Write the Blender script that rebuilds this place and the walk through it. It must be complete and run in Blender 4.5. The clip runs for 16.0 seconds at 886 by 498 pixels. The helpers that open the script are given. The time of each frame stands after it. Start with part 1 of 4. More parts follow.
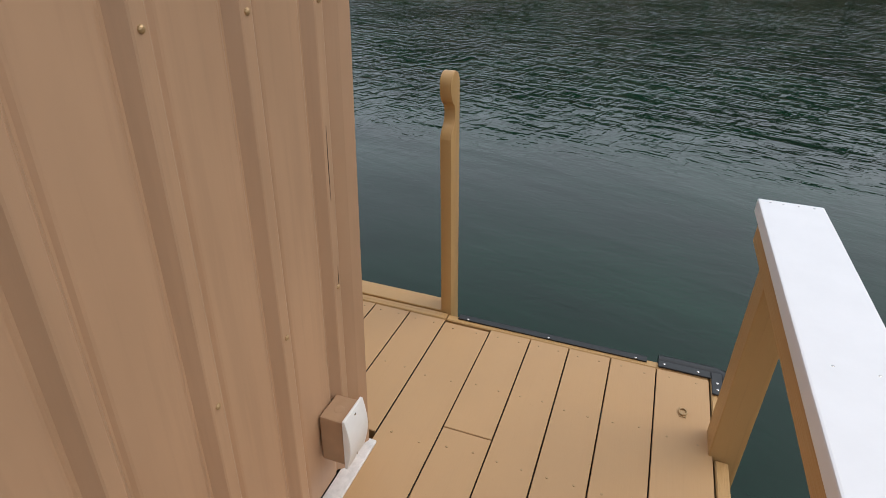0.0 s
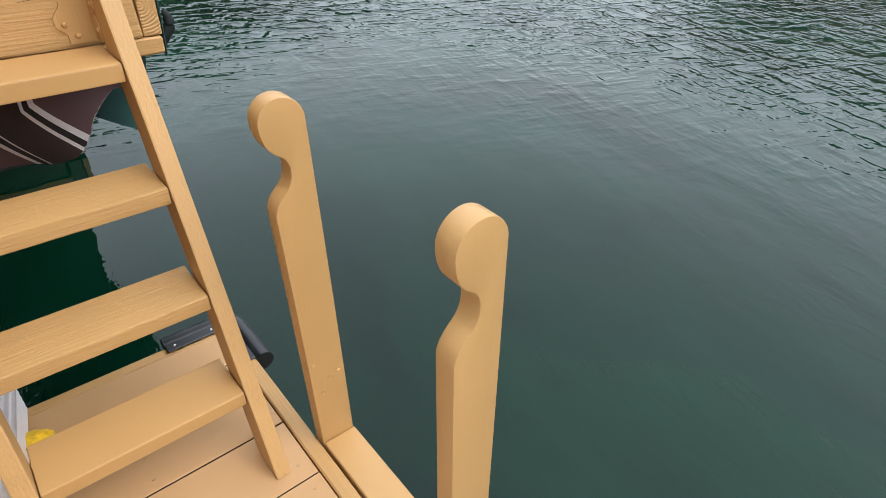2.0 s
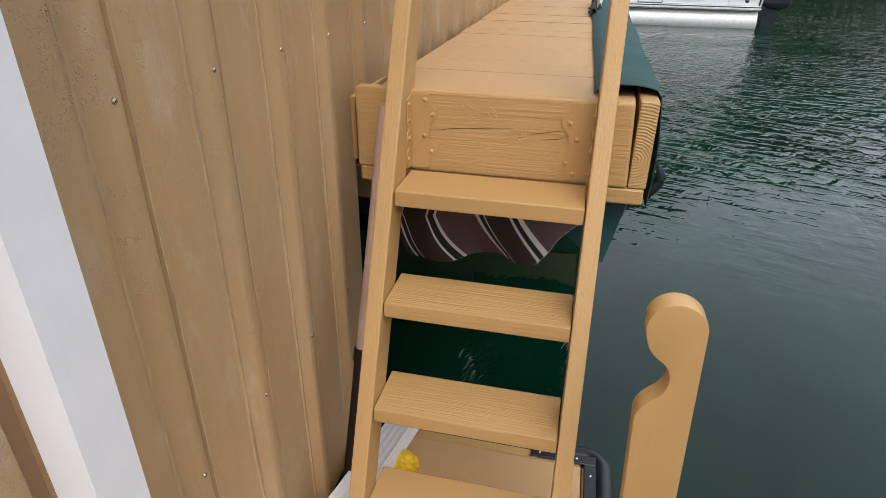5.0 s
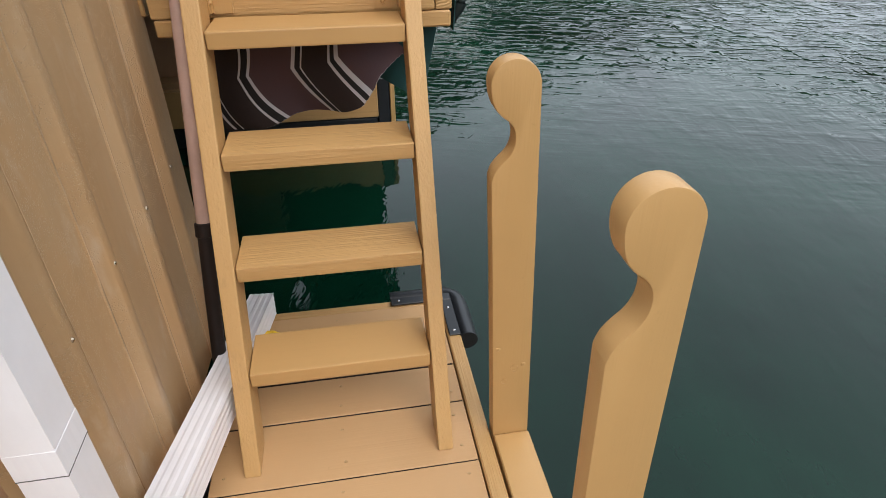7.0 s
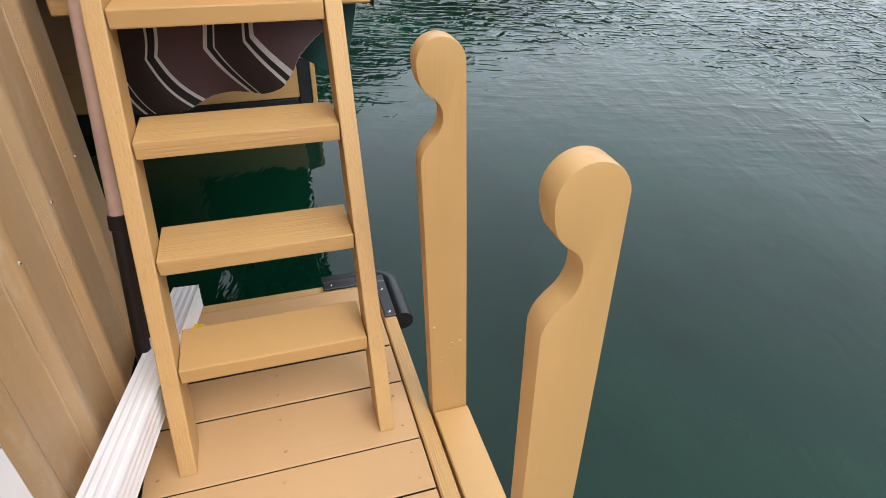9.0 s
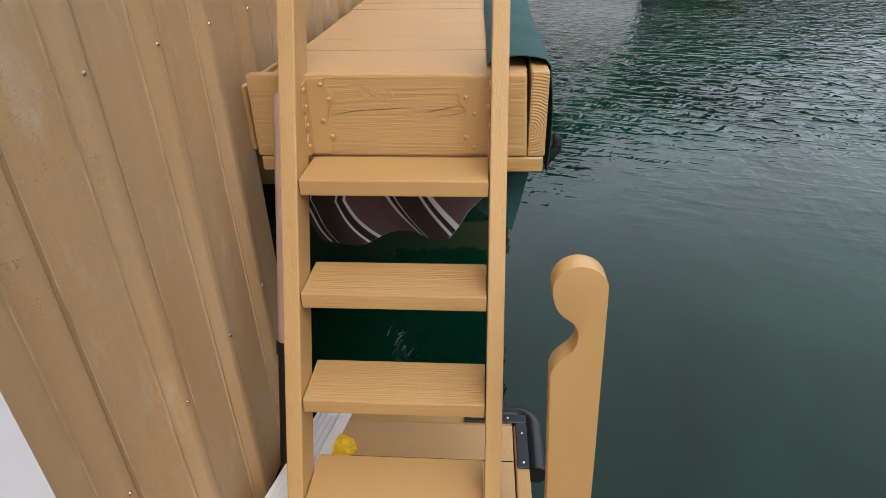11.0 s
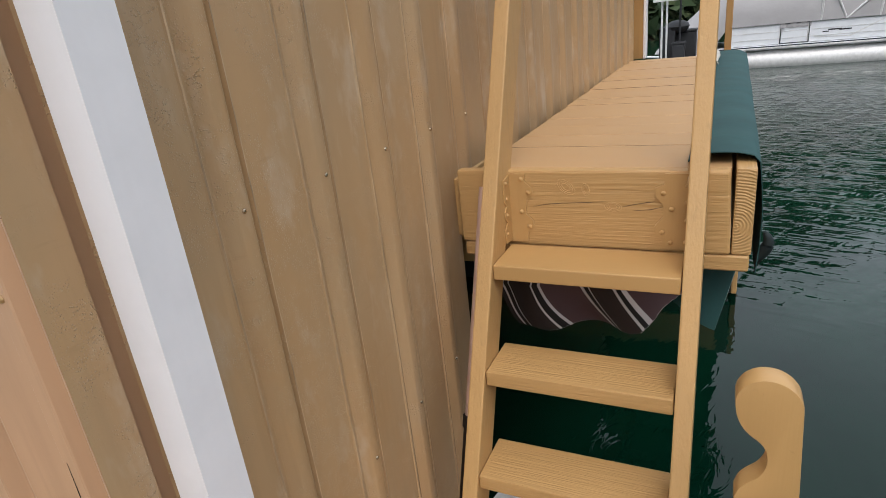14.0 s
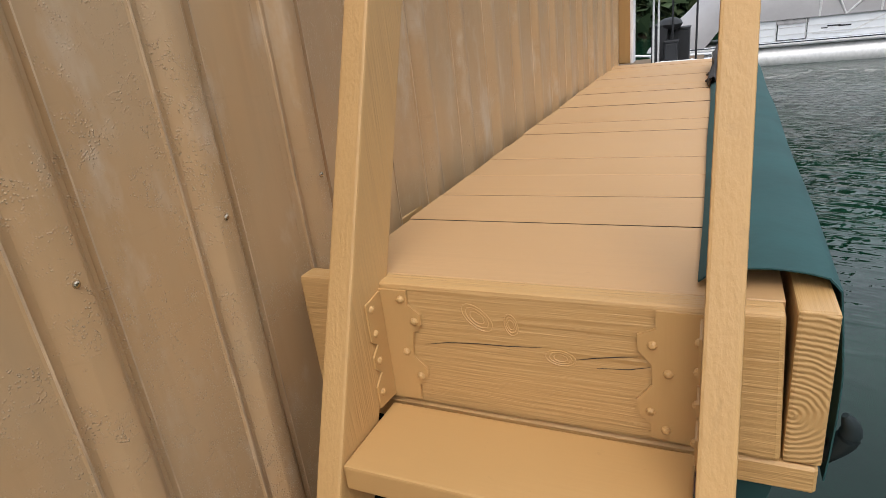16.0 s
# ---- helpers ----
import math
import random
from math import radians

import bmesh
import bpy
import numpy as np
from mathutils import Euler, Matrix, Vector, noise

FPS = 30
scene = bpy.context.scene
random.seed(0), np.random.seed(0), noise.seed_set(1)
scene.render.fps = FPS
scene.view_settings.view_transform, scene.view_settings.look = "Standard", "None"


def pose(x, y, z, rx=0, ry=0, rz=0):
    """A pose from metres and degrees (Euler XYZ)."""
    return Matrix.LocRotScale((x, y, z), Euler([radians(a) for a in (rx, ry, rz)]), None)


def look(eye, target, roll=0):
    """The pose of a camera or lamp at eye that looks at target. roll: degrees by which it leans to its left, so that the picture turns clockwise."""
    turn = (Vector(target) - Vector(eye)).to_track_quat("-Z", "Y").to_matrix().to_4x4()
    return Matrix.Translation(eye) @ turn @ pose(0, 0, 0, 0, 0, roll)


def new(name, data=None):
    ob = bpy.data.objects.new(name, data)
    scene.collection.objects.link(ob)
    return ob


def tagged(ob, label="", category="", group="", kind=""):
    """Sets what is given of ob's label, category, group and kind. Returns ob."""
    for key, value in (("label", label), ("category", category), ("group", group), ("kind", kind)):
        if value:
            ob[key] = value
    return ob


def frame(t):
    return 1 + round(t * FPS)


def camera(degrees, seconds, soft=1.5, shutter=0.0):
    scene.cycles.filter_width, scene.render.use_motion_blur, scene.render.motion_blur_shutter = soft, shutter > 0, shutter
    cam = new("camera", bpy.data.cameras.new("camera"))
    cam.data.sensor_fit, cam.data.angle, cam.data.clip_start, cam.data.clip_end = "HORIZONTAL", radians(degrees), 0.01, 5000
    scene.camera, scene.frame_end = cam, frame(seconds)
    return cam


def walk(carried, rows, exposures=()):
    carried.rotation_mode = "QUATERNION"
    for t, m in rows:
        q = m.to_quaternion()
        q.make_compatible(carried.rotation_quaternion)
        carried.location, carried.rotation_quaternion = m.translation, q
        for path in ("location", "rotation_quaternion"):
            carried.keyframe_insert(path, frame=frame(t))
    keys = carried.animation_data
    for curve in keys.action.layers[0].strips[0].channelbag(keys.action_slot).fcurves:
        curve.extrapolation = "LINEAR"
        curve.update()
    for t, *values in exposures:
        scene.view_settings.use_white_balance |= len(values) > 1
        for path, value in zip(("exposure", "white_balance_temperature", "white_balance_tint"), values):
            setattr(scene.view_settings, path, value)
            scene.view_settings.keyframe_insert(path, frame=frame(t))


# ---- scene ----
cam = camera(73.7, 16.0, soft=0.8)
PATH = [
    (0, (-1.152, -0.004, 1.369), (0.512, 0.574, 0.422), 1.7),
    (0.5, (-0.7, -0.005, 1.336), (0.933, 0.495, 0.296), 2.6),
    (1, (-0.29, 0.025, 1.323), (1.27, 0.611, 0.217), 3.5),
    (1.5, (0.113, 0.153, 1.342), (1.461, 1.037, 0.158), 3.4),
    (2, (0.337, 0.213, 1.343), (1.403, 1.44, 0.177), 2.4),
    (2.5, (0.515, 0.207, 1.394), (1.198, 1.702, 0.254), 1.2),
    (3, (0.485, 0.208, 1.417), (0.835, 1.847, 0.324), 0.8),
    (3.5, (0.505, 0.270, 1.456), (0.503, 1.997, 0.430), 1.1),
    (4, (0.554, 0.316, 1.472), (0.238, 2.041, 0.511), 0.9),
    (4.2, (0.560, 0.318, 1.462), (0.154, 2.052, 0.546), 0.9),
    (6.3, (0.555, 0.256, 1.388), (0.457, 1.998, 0.41), -0.8),
    (6.5, (0.536, 0.223, 1.353), (0.549, 1.945, 0.335), -1.2),
    (7, (0.454, 0.155, 1.227), (0.734, 1.81, 0.141), -0.2),
    (7.5, (0.44, 0.114, 1.217), (0.911, 1.686, 0.075), 0.7),
    (8, (0.43, 0.107, 1.205), (0.974, 1.646, 0.048), 1.3),
    (8.2, (0.423, 0.096, 1.2), (0.983, 1.633, 0.049), 1.5),
    (10.3, (0.552, 0.309, 1.329), (0.620, 1.989, 0.247), 0.1),
    (10.5, (0.565, 0.311, 1.348), (0.534, 2.015, 0.302), -0.4),
    (11, (0.584, 0.313, 1.456), (0.459, 2.043, 0.459), -1.2),
    (11.5, (0.603, 0.323, 1.541), (0.303, 2.07, 0.615), -2.3),
    (12, (0.598, 0.316, 1.541), (0.097, 2.058, 0.696), -3.2),
    (12.5, (0.606, 0.31, 1.534), (-0.076, 2.028, 0.77), -4.1),
    (13, (0.612, 0.303, 1.53), (-0.178, 1.997, 0.818), -4.7),
    (13.5, (0.638, 0.286, 1.522), (-0.192, 1.965, 0.82), -5.8),
    (14, (0.665, 0.279, 1.496), (-0.173, 1.95, 0.786), -6.5),
    (14.5, (0.658, 0.33, 1.482), (-0.176, 2.002, 0.77), -6.7),
    (15, (0.617, 0.527, 1.458), (-0.211, 2.199, 0.737), -7.0),
    (15.5, (0.589, 0.762, 1.439), (-0.25, 2.43, 0.723), -7.2),
    (16, (0.606, 1.017, 1.468), (-0.218, 2.694, 0.755), -7.0),
]
walk(cam, [(t, look(eye, target, roll)) for t, eye, target, roll in PATH],
     [(0, 0.02), (0.5, 0.05), (1, 0.14), (1.5, 0.7), (2, 1.0), (2.5, 0.84), (3.4, 0.74), (4, 0.7), (6.3, 0.55), (7, 0.68), (8, 1.05), (10.3, 0.74), (11.5, 0.58), (12, 0.52), (13, 0.48), (14, 0.47), (15, 0.47), (15.5, 0.64), (16, 0.64)])

# ---- world and sun: bright overcast ----
world = bpy.data.worlds.new("world")
scene.world = world
world.use_nodes = True
wn = world.node_tree
for n in list(wn.nodes):
    wn.nodes.remove(n)
w_out = wn.nodes.new("ShaderNodeOutputWorld")
w_bg = wn.nodes.new("ShaderNodeBackground")
w_sky = wn.nodes.new("ShaderNodeTexSky")
w_hs = wn.nodes.new("ShaderNodeHueSaturation")
w_sky.sky_type = "NISHITA"
w_sky.sun_disc = False
w_sky.sun_elevation = radians(52)
w_sky.sun_rotation = radians(155)
w_sky.dust_density = 6.0
w_sky.air_density = 1.4
w_hs.inputs["Saturation"].default_value = 0.4
w_bg.inputs["Strength"].default_value = 0.12
w_cloud = wn.nodes.new("ShaderNodeMix")
w_cloud.data_type = "RGBA"
w_cloud.inputs[0].default_value = 0.58
w_cloud.inputs[7].default_value = (10.0, 11.1, 12.5, 1)
wn.links.new(w_sky.outputs[0], w_hs.inputs["Color"])
wn.links.new(w_hs.outputs[0], w_cloud.inputs[6])
wn.links.new(w_cloud.outputs[2], w_bg.inputs[0])
wn.links.new(w_bg.outputs[0], w_out.inputs[0])

sun = new("sun", bpy.data.lights.new("sun", "SUN"))
sun.data.energy = 0.55
sun.data.angle = radians(35)
sun.data.color = (1.0, 0.965, 0.92)
sun.matrix_world = look((2.2, -4.8, 8.0), (0, 0, 0))


# ---- materials ----
def material(name):
    m = bpy.data.materials.new(name)
    m.use_nodes = True
    return m, m.node_tree, m.node_tree.nodes["Principled BSDF"]


def node(tree, kind, **values):
    n = tree.nodes.new(kind)
    for key, value in values.items():
        if key in n.inputs:
            n.inputs[key].default_value = value
    return n


def coords(tree, scale=(1, 1, 1), space="Object"):
    tc = tree.nodes.new("ShaderNodeTexCoord")
    mp = tree.nodes.new("ShaderNodeMapping")
    mp.inputs["Scale"].default_value = scale
    tree.links.new(tc.outputs[space], mp.inputs["Vector"])
    return mp.outputs[0]


def noise_tex(tree, vec, scale, detail=3.0, rough=0.5, distort=0.0):
    n = node(tree, "ShaderNodeTexNoise", Scale=scale, Detail=detail, Roughness=rough, Distortion=distort)
    tree.links.new(vec, n.inputs["Vector"])
    return n.outputs["Fac"]


def ramp(tree, fac, stops):
    r = tree.nodes.new("ShaderNodeValToRGB")
    el = r.color_ramp.elements
    while len(el) < len(stops):
        el.new(0.5)
    for e, (p, c) in zip(el, stops):
        e.position = p
        e.color = (*c, 1) if len(c) == 3 else c
    tree.links.new(fac, r.inputs[0])
    return r.outputs[0]


def mix(tree, fac, a, b, blend="MIX"):
    m = tree.nodes.new("ShaderNodeMix")
    m.data_type = "RGBA"
    m.blend_type = blend
    for sock, v in ((m.inputs[0], fac), (m.inputs[6], a), (m.inputs[7], b)):
        if isinstance(v, (int, float)):
            sock.default_value = v
        elif isinstance(v, tuple):
            sock.default_value = (*v, 1)
        else:
            tree.links.new(v, sock)
    return m.outputs[2]


def math_node(tree, op, a, b):
    m = tree.nodes.new("ShaderNodeMath")
    m.operation = op
    for sock, v in zip(m.inputs, (a, b)):
        if isinstance(v, (int, float)):
            sock.default_value = v
        else:
            tree.links.new(v, sock)
    return m.outputs[0]


def bump(tree, height, bsdf, strength=1.0, distance=0.002, before=None):
    b = node(tree, "ShaderNodeBump", Strength=strength, Distance=distance)
    tree.links.new(height, b.inputs["Height"])
    if before is not None:
        tree.links.new(before, b.inputs["Normal"])
    tree.links.new(b.outputs[0], bsdf.inputs["Normal"])
    return b.outputs[0]


TAN = (0.478, 0.279, 0.107)


def painted_wood(name, axis, colour=TAN, relief=0.0012, rough=0.5):
    """Tan paint on sawn softwood; the grain runs along the axis."""
    m, t, p = material(name)
    along = {"x": (0.9, 26, 26), "y": (26, 0.9, 26), "z": (26, 26, 0.9)}[axis]
    v = coords(t, along)
    grain = noise_tex(t, v, 2.2, 5, 0.62, 0.5)
    fine = noise_tex(t, v, 9.0, 3, 0.5)
    slow = {"x": (0.5, 3.2, 3.2), "y": (3.2, 0.5, 3.2), "z": (3.2, 3.2, 0.5)}[axis]
    wave = node(t, "ShaderNodeTexWave", Scale=12.0, Distortion=4.0, Detail=2.0)
    wave.inputs["Detail Scale"].default_value = 0.9
    wave.bands_direction = {"x": "Y", "y": "X", "z": "X"}[axis]
    t.links.new(coords(t, slow), wave.inputs["Vector"])
    blotch = noise_tex(t, coords(t), 3.1, 4, 0.6)
    scuff = noise_tex(t, coords(t), 34.0, 5, 0.7)
    info = t.nodes.new("ShaderNodeObjectInfo")
    c = mix(t, ramp(t, blotch, [(0.3, (0, 0, 0)), (0.75, (1, 1, 1))]), tuple(k * 0.95 for k in colour), tuple(min(1, k * 1.05) for k in colour))
    c = mix(t, math_node(t, "MULTIPLY", info.outputs["Random"], 0.35), c, tuple(k * q for k, q in zip(colour, (0.93, 0.91, 0.88))))
    c = mix(t, math_node(t, "MULTIPLY", ramp(t, grain, [(0.30, (1, 1, 1)), (0.43, (0, 0, 0))]), 0.27 if relief > 0.001 else 0.07), c, tuple(k * 0.62 for k in colour))
    c = mix(t, math_node(t, "MULTIPLY", ramp(t, scuff, [(0.66, (0, 0, 0)), (0.74, (1, 1, 1))]), 0.3), c, tuple(k * 0.55 for k in colour))
    t.links.new(c, p.inputs["Base Color"])
    t.links.new(ramp(t, blotch, [(0.2, (rough - 0.08,) * 3), (0.8, (rough + 0.1,) * 3)]), p.inputs["Roughness"])
    h = math_node(t, "ADD", math_node(t, "MULTIPLY", wave.outputs["Fac"], 0.05), math_node(t, "ADD", math_node(t, "MULTIPLY", grain, 0.8), math_node(t, "MULTIPLY", fine, 0.6)))
    bump(t, h, p, 0.8, relief)
    return m


WOOD_X = painted_wood("tan_painted_wood_x", "x", relief=0.0038)
WOOD_Y = painted_wood("tan_painted_wood_y", "y", relief=0.0030)
WOOD_Z = painted_wood("tan_painted_wood_z", "z", relief=0.0022)
DECK_X = painted_wood("tan_deck_paint", "x", (0.485, 0.288, 0.133), relief=0.0006, rough=0.55)
SMOOTH_X = painted_wood("tan_smooth_paint_x", "x", relief=0.0003, rough=0.42)
SMOOTH_Z = painted_wood("tan_smooth_paint", "z", relief=0.0005, rough=0.42)


def end_grain():
    m, t, p = material("end_grain_paint")
    wave = node(t, "ShaderNodeTexWave", Scale=44.0, Distortion=3.6, Detail=3.0)
    wave.wave_type = "RINGS"
    wave.rings_direction = "Y"
    mp = t.nodes.new("ShaderNodeMapping")
    tc = t.nodes.new("ShaderNodeTexCoord")
    mp.inputs["Location"].default_value = (-0.70, 0, -1.0)
    t.links.new(tc.outputs["Object"], mp.inputs[0])
    t.links.new(mp.outputs[0], wave.inputs[0])
    t.links.new(mix(t, math_node(t, "MULTIPLY", wave.outputs["Fac"], 0.5), tuple(k * 0.93 for k in TAN), TAN), p.inputs["Base Color"])
    p.inputs["Roughness"].default_value = 0.55
    bump(t, math_node(t, "ADD", wave.outputs["Fac"], math_node(t, "MULTIPLY", noise_tex(t, coords(t), 90.0, 3), 0.8)), p, 0.8, 0.0012)
    return m


END = end_grain()


def siding(name, colour, chalk=0.0):
    """Sprayed tan paint on ribbed steel sheet, with blistered patches."""
    m, t, p = material(name)
    v = coords(t)
    big = noise_tex(t, coords(t, (2, 2, 0.5)), 2.2, 4, 0.6)
    streak = noise_tex(t, coords(t, (22, 22, 1.0)), 1.6, 4, 0.6)
    c = mix(t, ramp(t, big, [(0.3, (0, 0, 0)), (0.7, (1, 1, 1))]), tuple(k * 0.9 for k in colour), tuple(k * 1.08 for k in colour))
    c = mix(t, math_node(t, "MULTIPLY", ramp(t, streak, [(0.35, (1, 1, 1)), (0.5, (0, 0, 0))]), 0.22), c, tuple(k * 0.72 for k in colour))
    blister = node(t, "ShaderNodeTexVoronoi", Scale=280.0)
    blister.feature = "F1"
    t.links.new(v, blister.inputs["Vector"])
    spots = ramp(t, blister.outputs["Distance"], [(0.1, (1, 1, 1)), (0.42, (0, 0, 0))])
    patch = ramp(t, noise_tex(t, v, 4.3, 3, 0.6), [(0.44, (0, 0, 0)), (0.54, (1, 1, 1))])
    ragged = ramp(t, noise_tex(t, v, 42.0, 3, 0.6), [(0.42, (0, 0, 0)), (0.55, (1, 1, 1))])
    h = math_node(t, "MULTIPLY", math_node(t, "MULTIPLY", spots, patch), ragged)
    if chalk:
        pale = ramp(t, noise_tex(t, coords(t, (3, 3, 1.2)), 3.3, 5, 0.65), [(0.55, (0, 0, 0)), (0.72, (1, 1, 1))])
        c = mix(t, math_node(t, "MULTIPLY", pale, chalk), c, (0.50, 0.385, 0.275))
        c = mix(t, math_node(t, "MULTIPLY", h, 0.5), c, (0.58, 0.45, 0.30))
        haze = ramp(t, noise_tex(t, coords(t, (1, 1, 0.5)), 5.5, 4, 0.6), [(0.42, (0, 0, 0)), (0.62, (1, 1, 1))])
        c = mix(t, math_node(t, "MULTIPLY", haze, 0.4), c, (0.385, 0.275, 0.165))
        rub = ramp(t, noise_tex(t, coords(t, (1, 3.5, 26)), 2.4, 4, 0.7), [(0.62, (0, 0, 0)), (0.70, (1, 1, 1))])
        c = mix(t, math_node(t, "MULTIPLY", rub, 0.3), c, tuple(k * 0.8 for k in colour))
    t.links.new(c, p.inputs["Base Color"])
    p.inputs["Roughness"].default_value = 0.40
    dents = noise_tex(t, v, 9, 2)
    b0 = node(t, "ShaderNodeBump", Strength=0.25, Distance=0.004)
    t.links.new(dents, b0.inputs["Height"])
    bump(t, h, p, 1.0 if chalk else 0.10, 0.0014 if chalk else 0.0008, b0.outputs[0])
    return m


SIDING_SOUTH = siding("tan_steel_siding_smooth", (0.47, 0.285, 0.168))
SIDING_EAST = siding("tan_steel_siding_weathered", (0.425, 0.263, 0.130), 0.75)
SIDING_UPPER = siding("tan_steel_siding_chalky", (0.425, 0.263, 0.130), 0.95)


def plain(name, colour, rough=0.5, metal=0.0, vary=0.12, scale=12.0, relief=0.0005, spec=0.5):
    m, t, p = material(name)
    n = noise_tex(t, coords(t), scale, 5, 0.6)
    n2 = noise_tex(t, coords(t), scale * 9, 3, 0.6)
    c = mix(t, ramp(t, n, [(0.3, (0, 0, 0)), (0.7, (1, 1, 1))]), tuple(k * (1 - vary) for k in colour), tuple(min(1, k * (1 + vary)) for k in colour))
    t.links.new(c, p.inputs["Base Color"])
    p.inputs["Roughness"].default_value = rough
    p.inputs["Metallic"].default_value = metal
    p.inputs["Specular IOR Level"].default_value = spec
    bump(t, math_node(t, "ADD", n, math_node(t, "MULTIPLY", n2, 0.4)), p, 0.5, relief)
    return m


WHITE = plain("white_aluminium", (0.76, 0.73, 0.74), 0.38, vary=0.03)
WHITE_CAP = plain("white_cap_paint", (0.76, 0.75, 0.77), 0.5, vary=0.02)
PEEL = plain("peeling_white_trim", (0.74, 0.70, 0.67), 0.6, vary=0.15, scale=30)
RUBBER = plain("black_rubber", (0.012, 0.013, 0.015), 0.35, vary=0.3)
STEEL = plain("zinc_screw", (0.62, 0.6, 0.58), 0.25, 1.0)
DULL_STEEL = plain("weathered_screw", (0.50, 0.41, 0.30), 0.22, 1.0)
BRASS = plain("painted_screw", (0.42, 0.27, 0.13), 0.35, 0.3)
HOLE = plain("dark_gap", (0.03, 0.02, 0.012), 0.9)
PINK = plain("faded_pink_pipe", (0.50, 0.33, 0.27), 0.5)
PVC_DARK = plain("dark_brown_pipe", (0.016, 0.010, 0.008), 0.6, spec=0.3)
YELLOW = plain("yellow_sponge", (0.75, 0.47, 0.02), 0.95, vary=0.25, scale=60, relief=0.006)
CANVAS = plain("green_canvas", (0.011, 0.056, 0.057), 0.78, vary=0.22, scale=6, relief=0.0018)
BOX_TAN = plain("tan_box_paint", (0.36, 0.22, 0.125), 0.5)
COVER_WHITE = plain("white_outlet_cover", (0.78, 0.76, 0.73), 0.4, vary=0.05)
# near-black stand-in for deep shade, for panels added out of view
SHADE_BLACK = plain("painted_shade_black", (0.010, 0.010, 0.007), 1.0, spec=0.08)
# worn paint and the edge's highlight are both put into this pale colour
LAP = plain("lap_edge_wear_highlight", (0.45, 0.31, 0.19), 0.5, vary=0.45, scale=7)
# joist wood with shade already put into its colour
JOIST = plain("joist_wood_painted_shade", (0.14, 0.09, 0.05), 0.8)


def water_material():
    m, t, p = material("lake_water")
    p.inputs["Base Color"].default_value = (0.008, 0.04, 0.034, 1)
    p.inputs["Roughness"].default_value = 0.02
    p.inputs["IOR"].default_value = 1.333
    p.inputs["Specular IOR Level"].default_value = 0.47
    murk = ramp(t, noise_tex(t, coords(t, (0.75, 0.5, 0.3)), 1.0, 4, 0.6, 0.6), [(0.3, (0, 0, 0)), (0.72, (1, 1, 1))])
    t.links.new(mix(t, murk, (0.0004, 0.0080, 0.0046), (0.0018, 0.0250, 0.0130)), p.inputs["Base Color"])
    turn = t.nodes.new("ShaderNodeMapping")
    turn.inputs["Rotation"].default_value = (0, 0, radians(17))
    t.links.new(coords(t), turn.inputs["Vector"])
    wind = t.nodes.new("ShaderNodeMapping")
    wind.inputs["Scale"].default_value = (1.0, 0.42, 1.0)
    t.links.new(turn.outputs[0], wind.inputs["Vector"])
    v = wind.outputs[0]
    w1 = noise_tex(t, v, 1.5, 2, 0.5, 0.3)
    w2 = ramp(t, noise_tex(t, v, 6.4, 2, 0.5, 0.12), [(0.46, (0, 0, 0)), (0.74, (1, 1, 1))])
    cross = t.nodes.new("ShaderNodeMapping")
    cross.inputs["Scale"].default_value = (0.32, 1.0, 1.0)
    t.links.new(turn.outputs[0], cross.inputs["Vector"])
    w3 = ramp(t, noise_tex(t, cross.outputs[0], 7.5, 2, 0.5, 0.12), [(0.47, (0, 0, 0)), (0.78, (1, 1, 1))])
    # the dock shelters the water next to it; ripples grow further out
    far = t.nodes.new("ShaderNodeVectorMath")
    far.operation = "LENGTH"
    t.links.new(coords(t), far.inputs[0])
    reach = t.nodes.new("ShaderNodeMapRange")
    for key, value in (("From Min", 3.8), ("From Max", 7.0), ("To Min", 0.03), ("To Max", 1.0)):
        reach.inputs[key].default_value = value
    t.links.new(far.outputs["Value"], reach.inputs["Value"])
    gust = math_node(t, "MULTIPLY", reach.outputs[0], ramp(t, noise_tex(t, coords(t), 0.35, 2), [(0.35, (0.45,) * 3), (0.6, (1, 1, 1))]))
    small = math_node(t, "ADD", math_node(t, "MULTIPLY", w2, 0.16), math_node(t, "MULTIPLY", w3, 0.14))
    calm = t.nodes.new("ShaderNodeMapRange")
    for key, value in (("From Min", 2.6), ("From Max", 5.0), ("To Min", 0.13), ("To Max", 0.22)):
        calm.inputs[key].default_value = value
    t.links.new(far.outputs["Value"], calm.inputs["Value"])
    fret = math_node(t, "MULTIPLY", noise_tex(t, v, 15.0, 2, 0.5, 0.8), 0.021)
    h = math_node(t, "ADD", math_node(t, "ADD", math_node(t, "MULTIPLY", w1, calm.outputs[0]), fret), math_node(t, "MULTIPLY", small, gust))
    bump(t, h, p, 1.0, 0.085)
    return m


WATER = water_material()


# ---- builders ----
def link_mesh(name, bm, mat):
    me = bpy.data.meshes.new(name)
    bm.normal_update()
    bm.to_mesh(me)
    bm.free()
    for mm in (mat if isinstance(mat, (list, tuple)) else [mat]):
        me.materials.append(mm)
    return new(name, me)


def thing(name, at, label, category, group="", kind=""):
    """An Empty at the base of a thing, which parents its parts."""
    ob = new(name)
    ob.empty_display_size = 0.05
    ob.location = at
    ob["base"] = at
    return tagged(ob, label, category, group, kind)


def part(name, bm, mat, parent, label="", smooth=False):
    ob = link_mesh(name, bm, mat)
    if smooth:
        for f in ob.data.polygons:
            f.use_smooth = True
        if smooth != "all":
            ob.data.set_sharp_from_angle(angle=radians(38))
    if parent is not None:
        ob.parent = parent
        base = parent.get("base")
        ob.matrix_parent_inverse = Matrix.Translation(-Vector(base)) if base else Matrix()
    return tagged(ob, label)


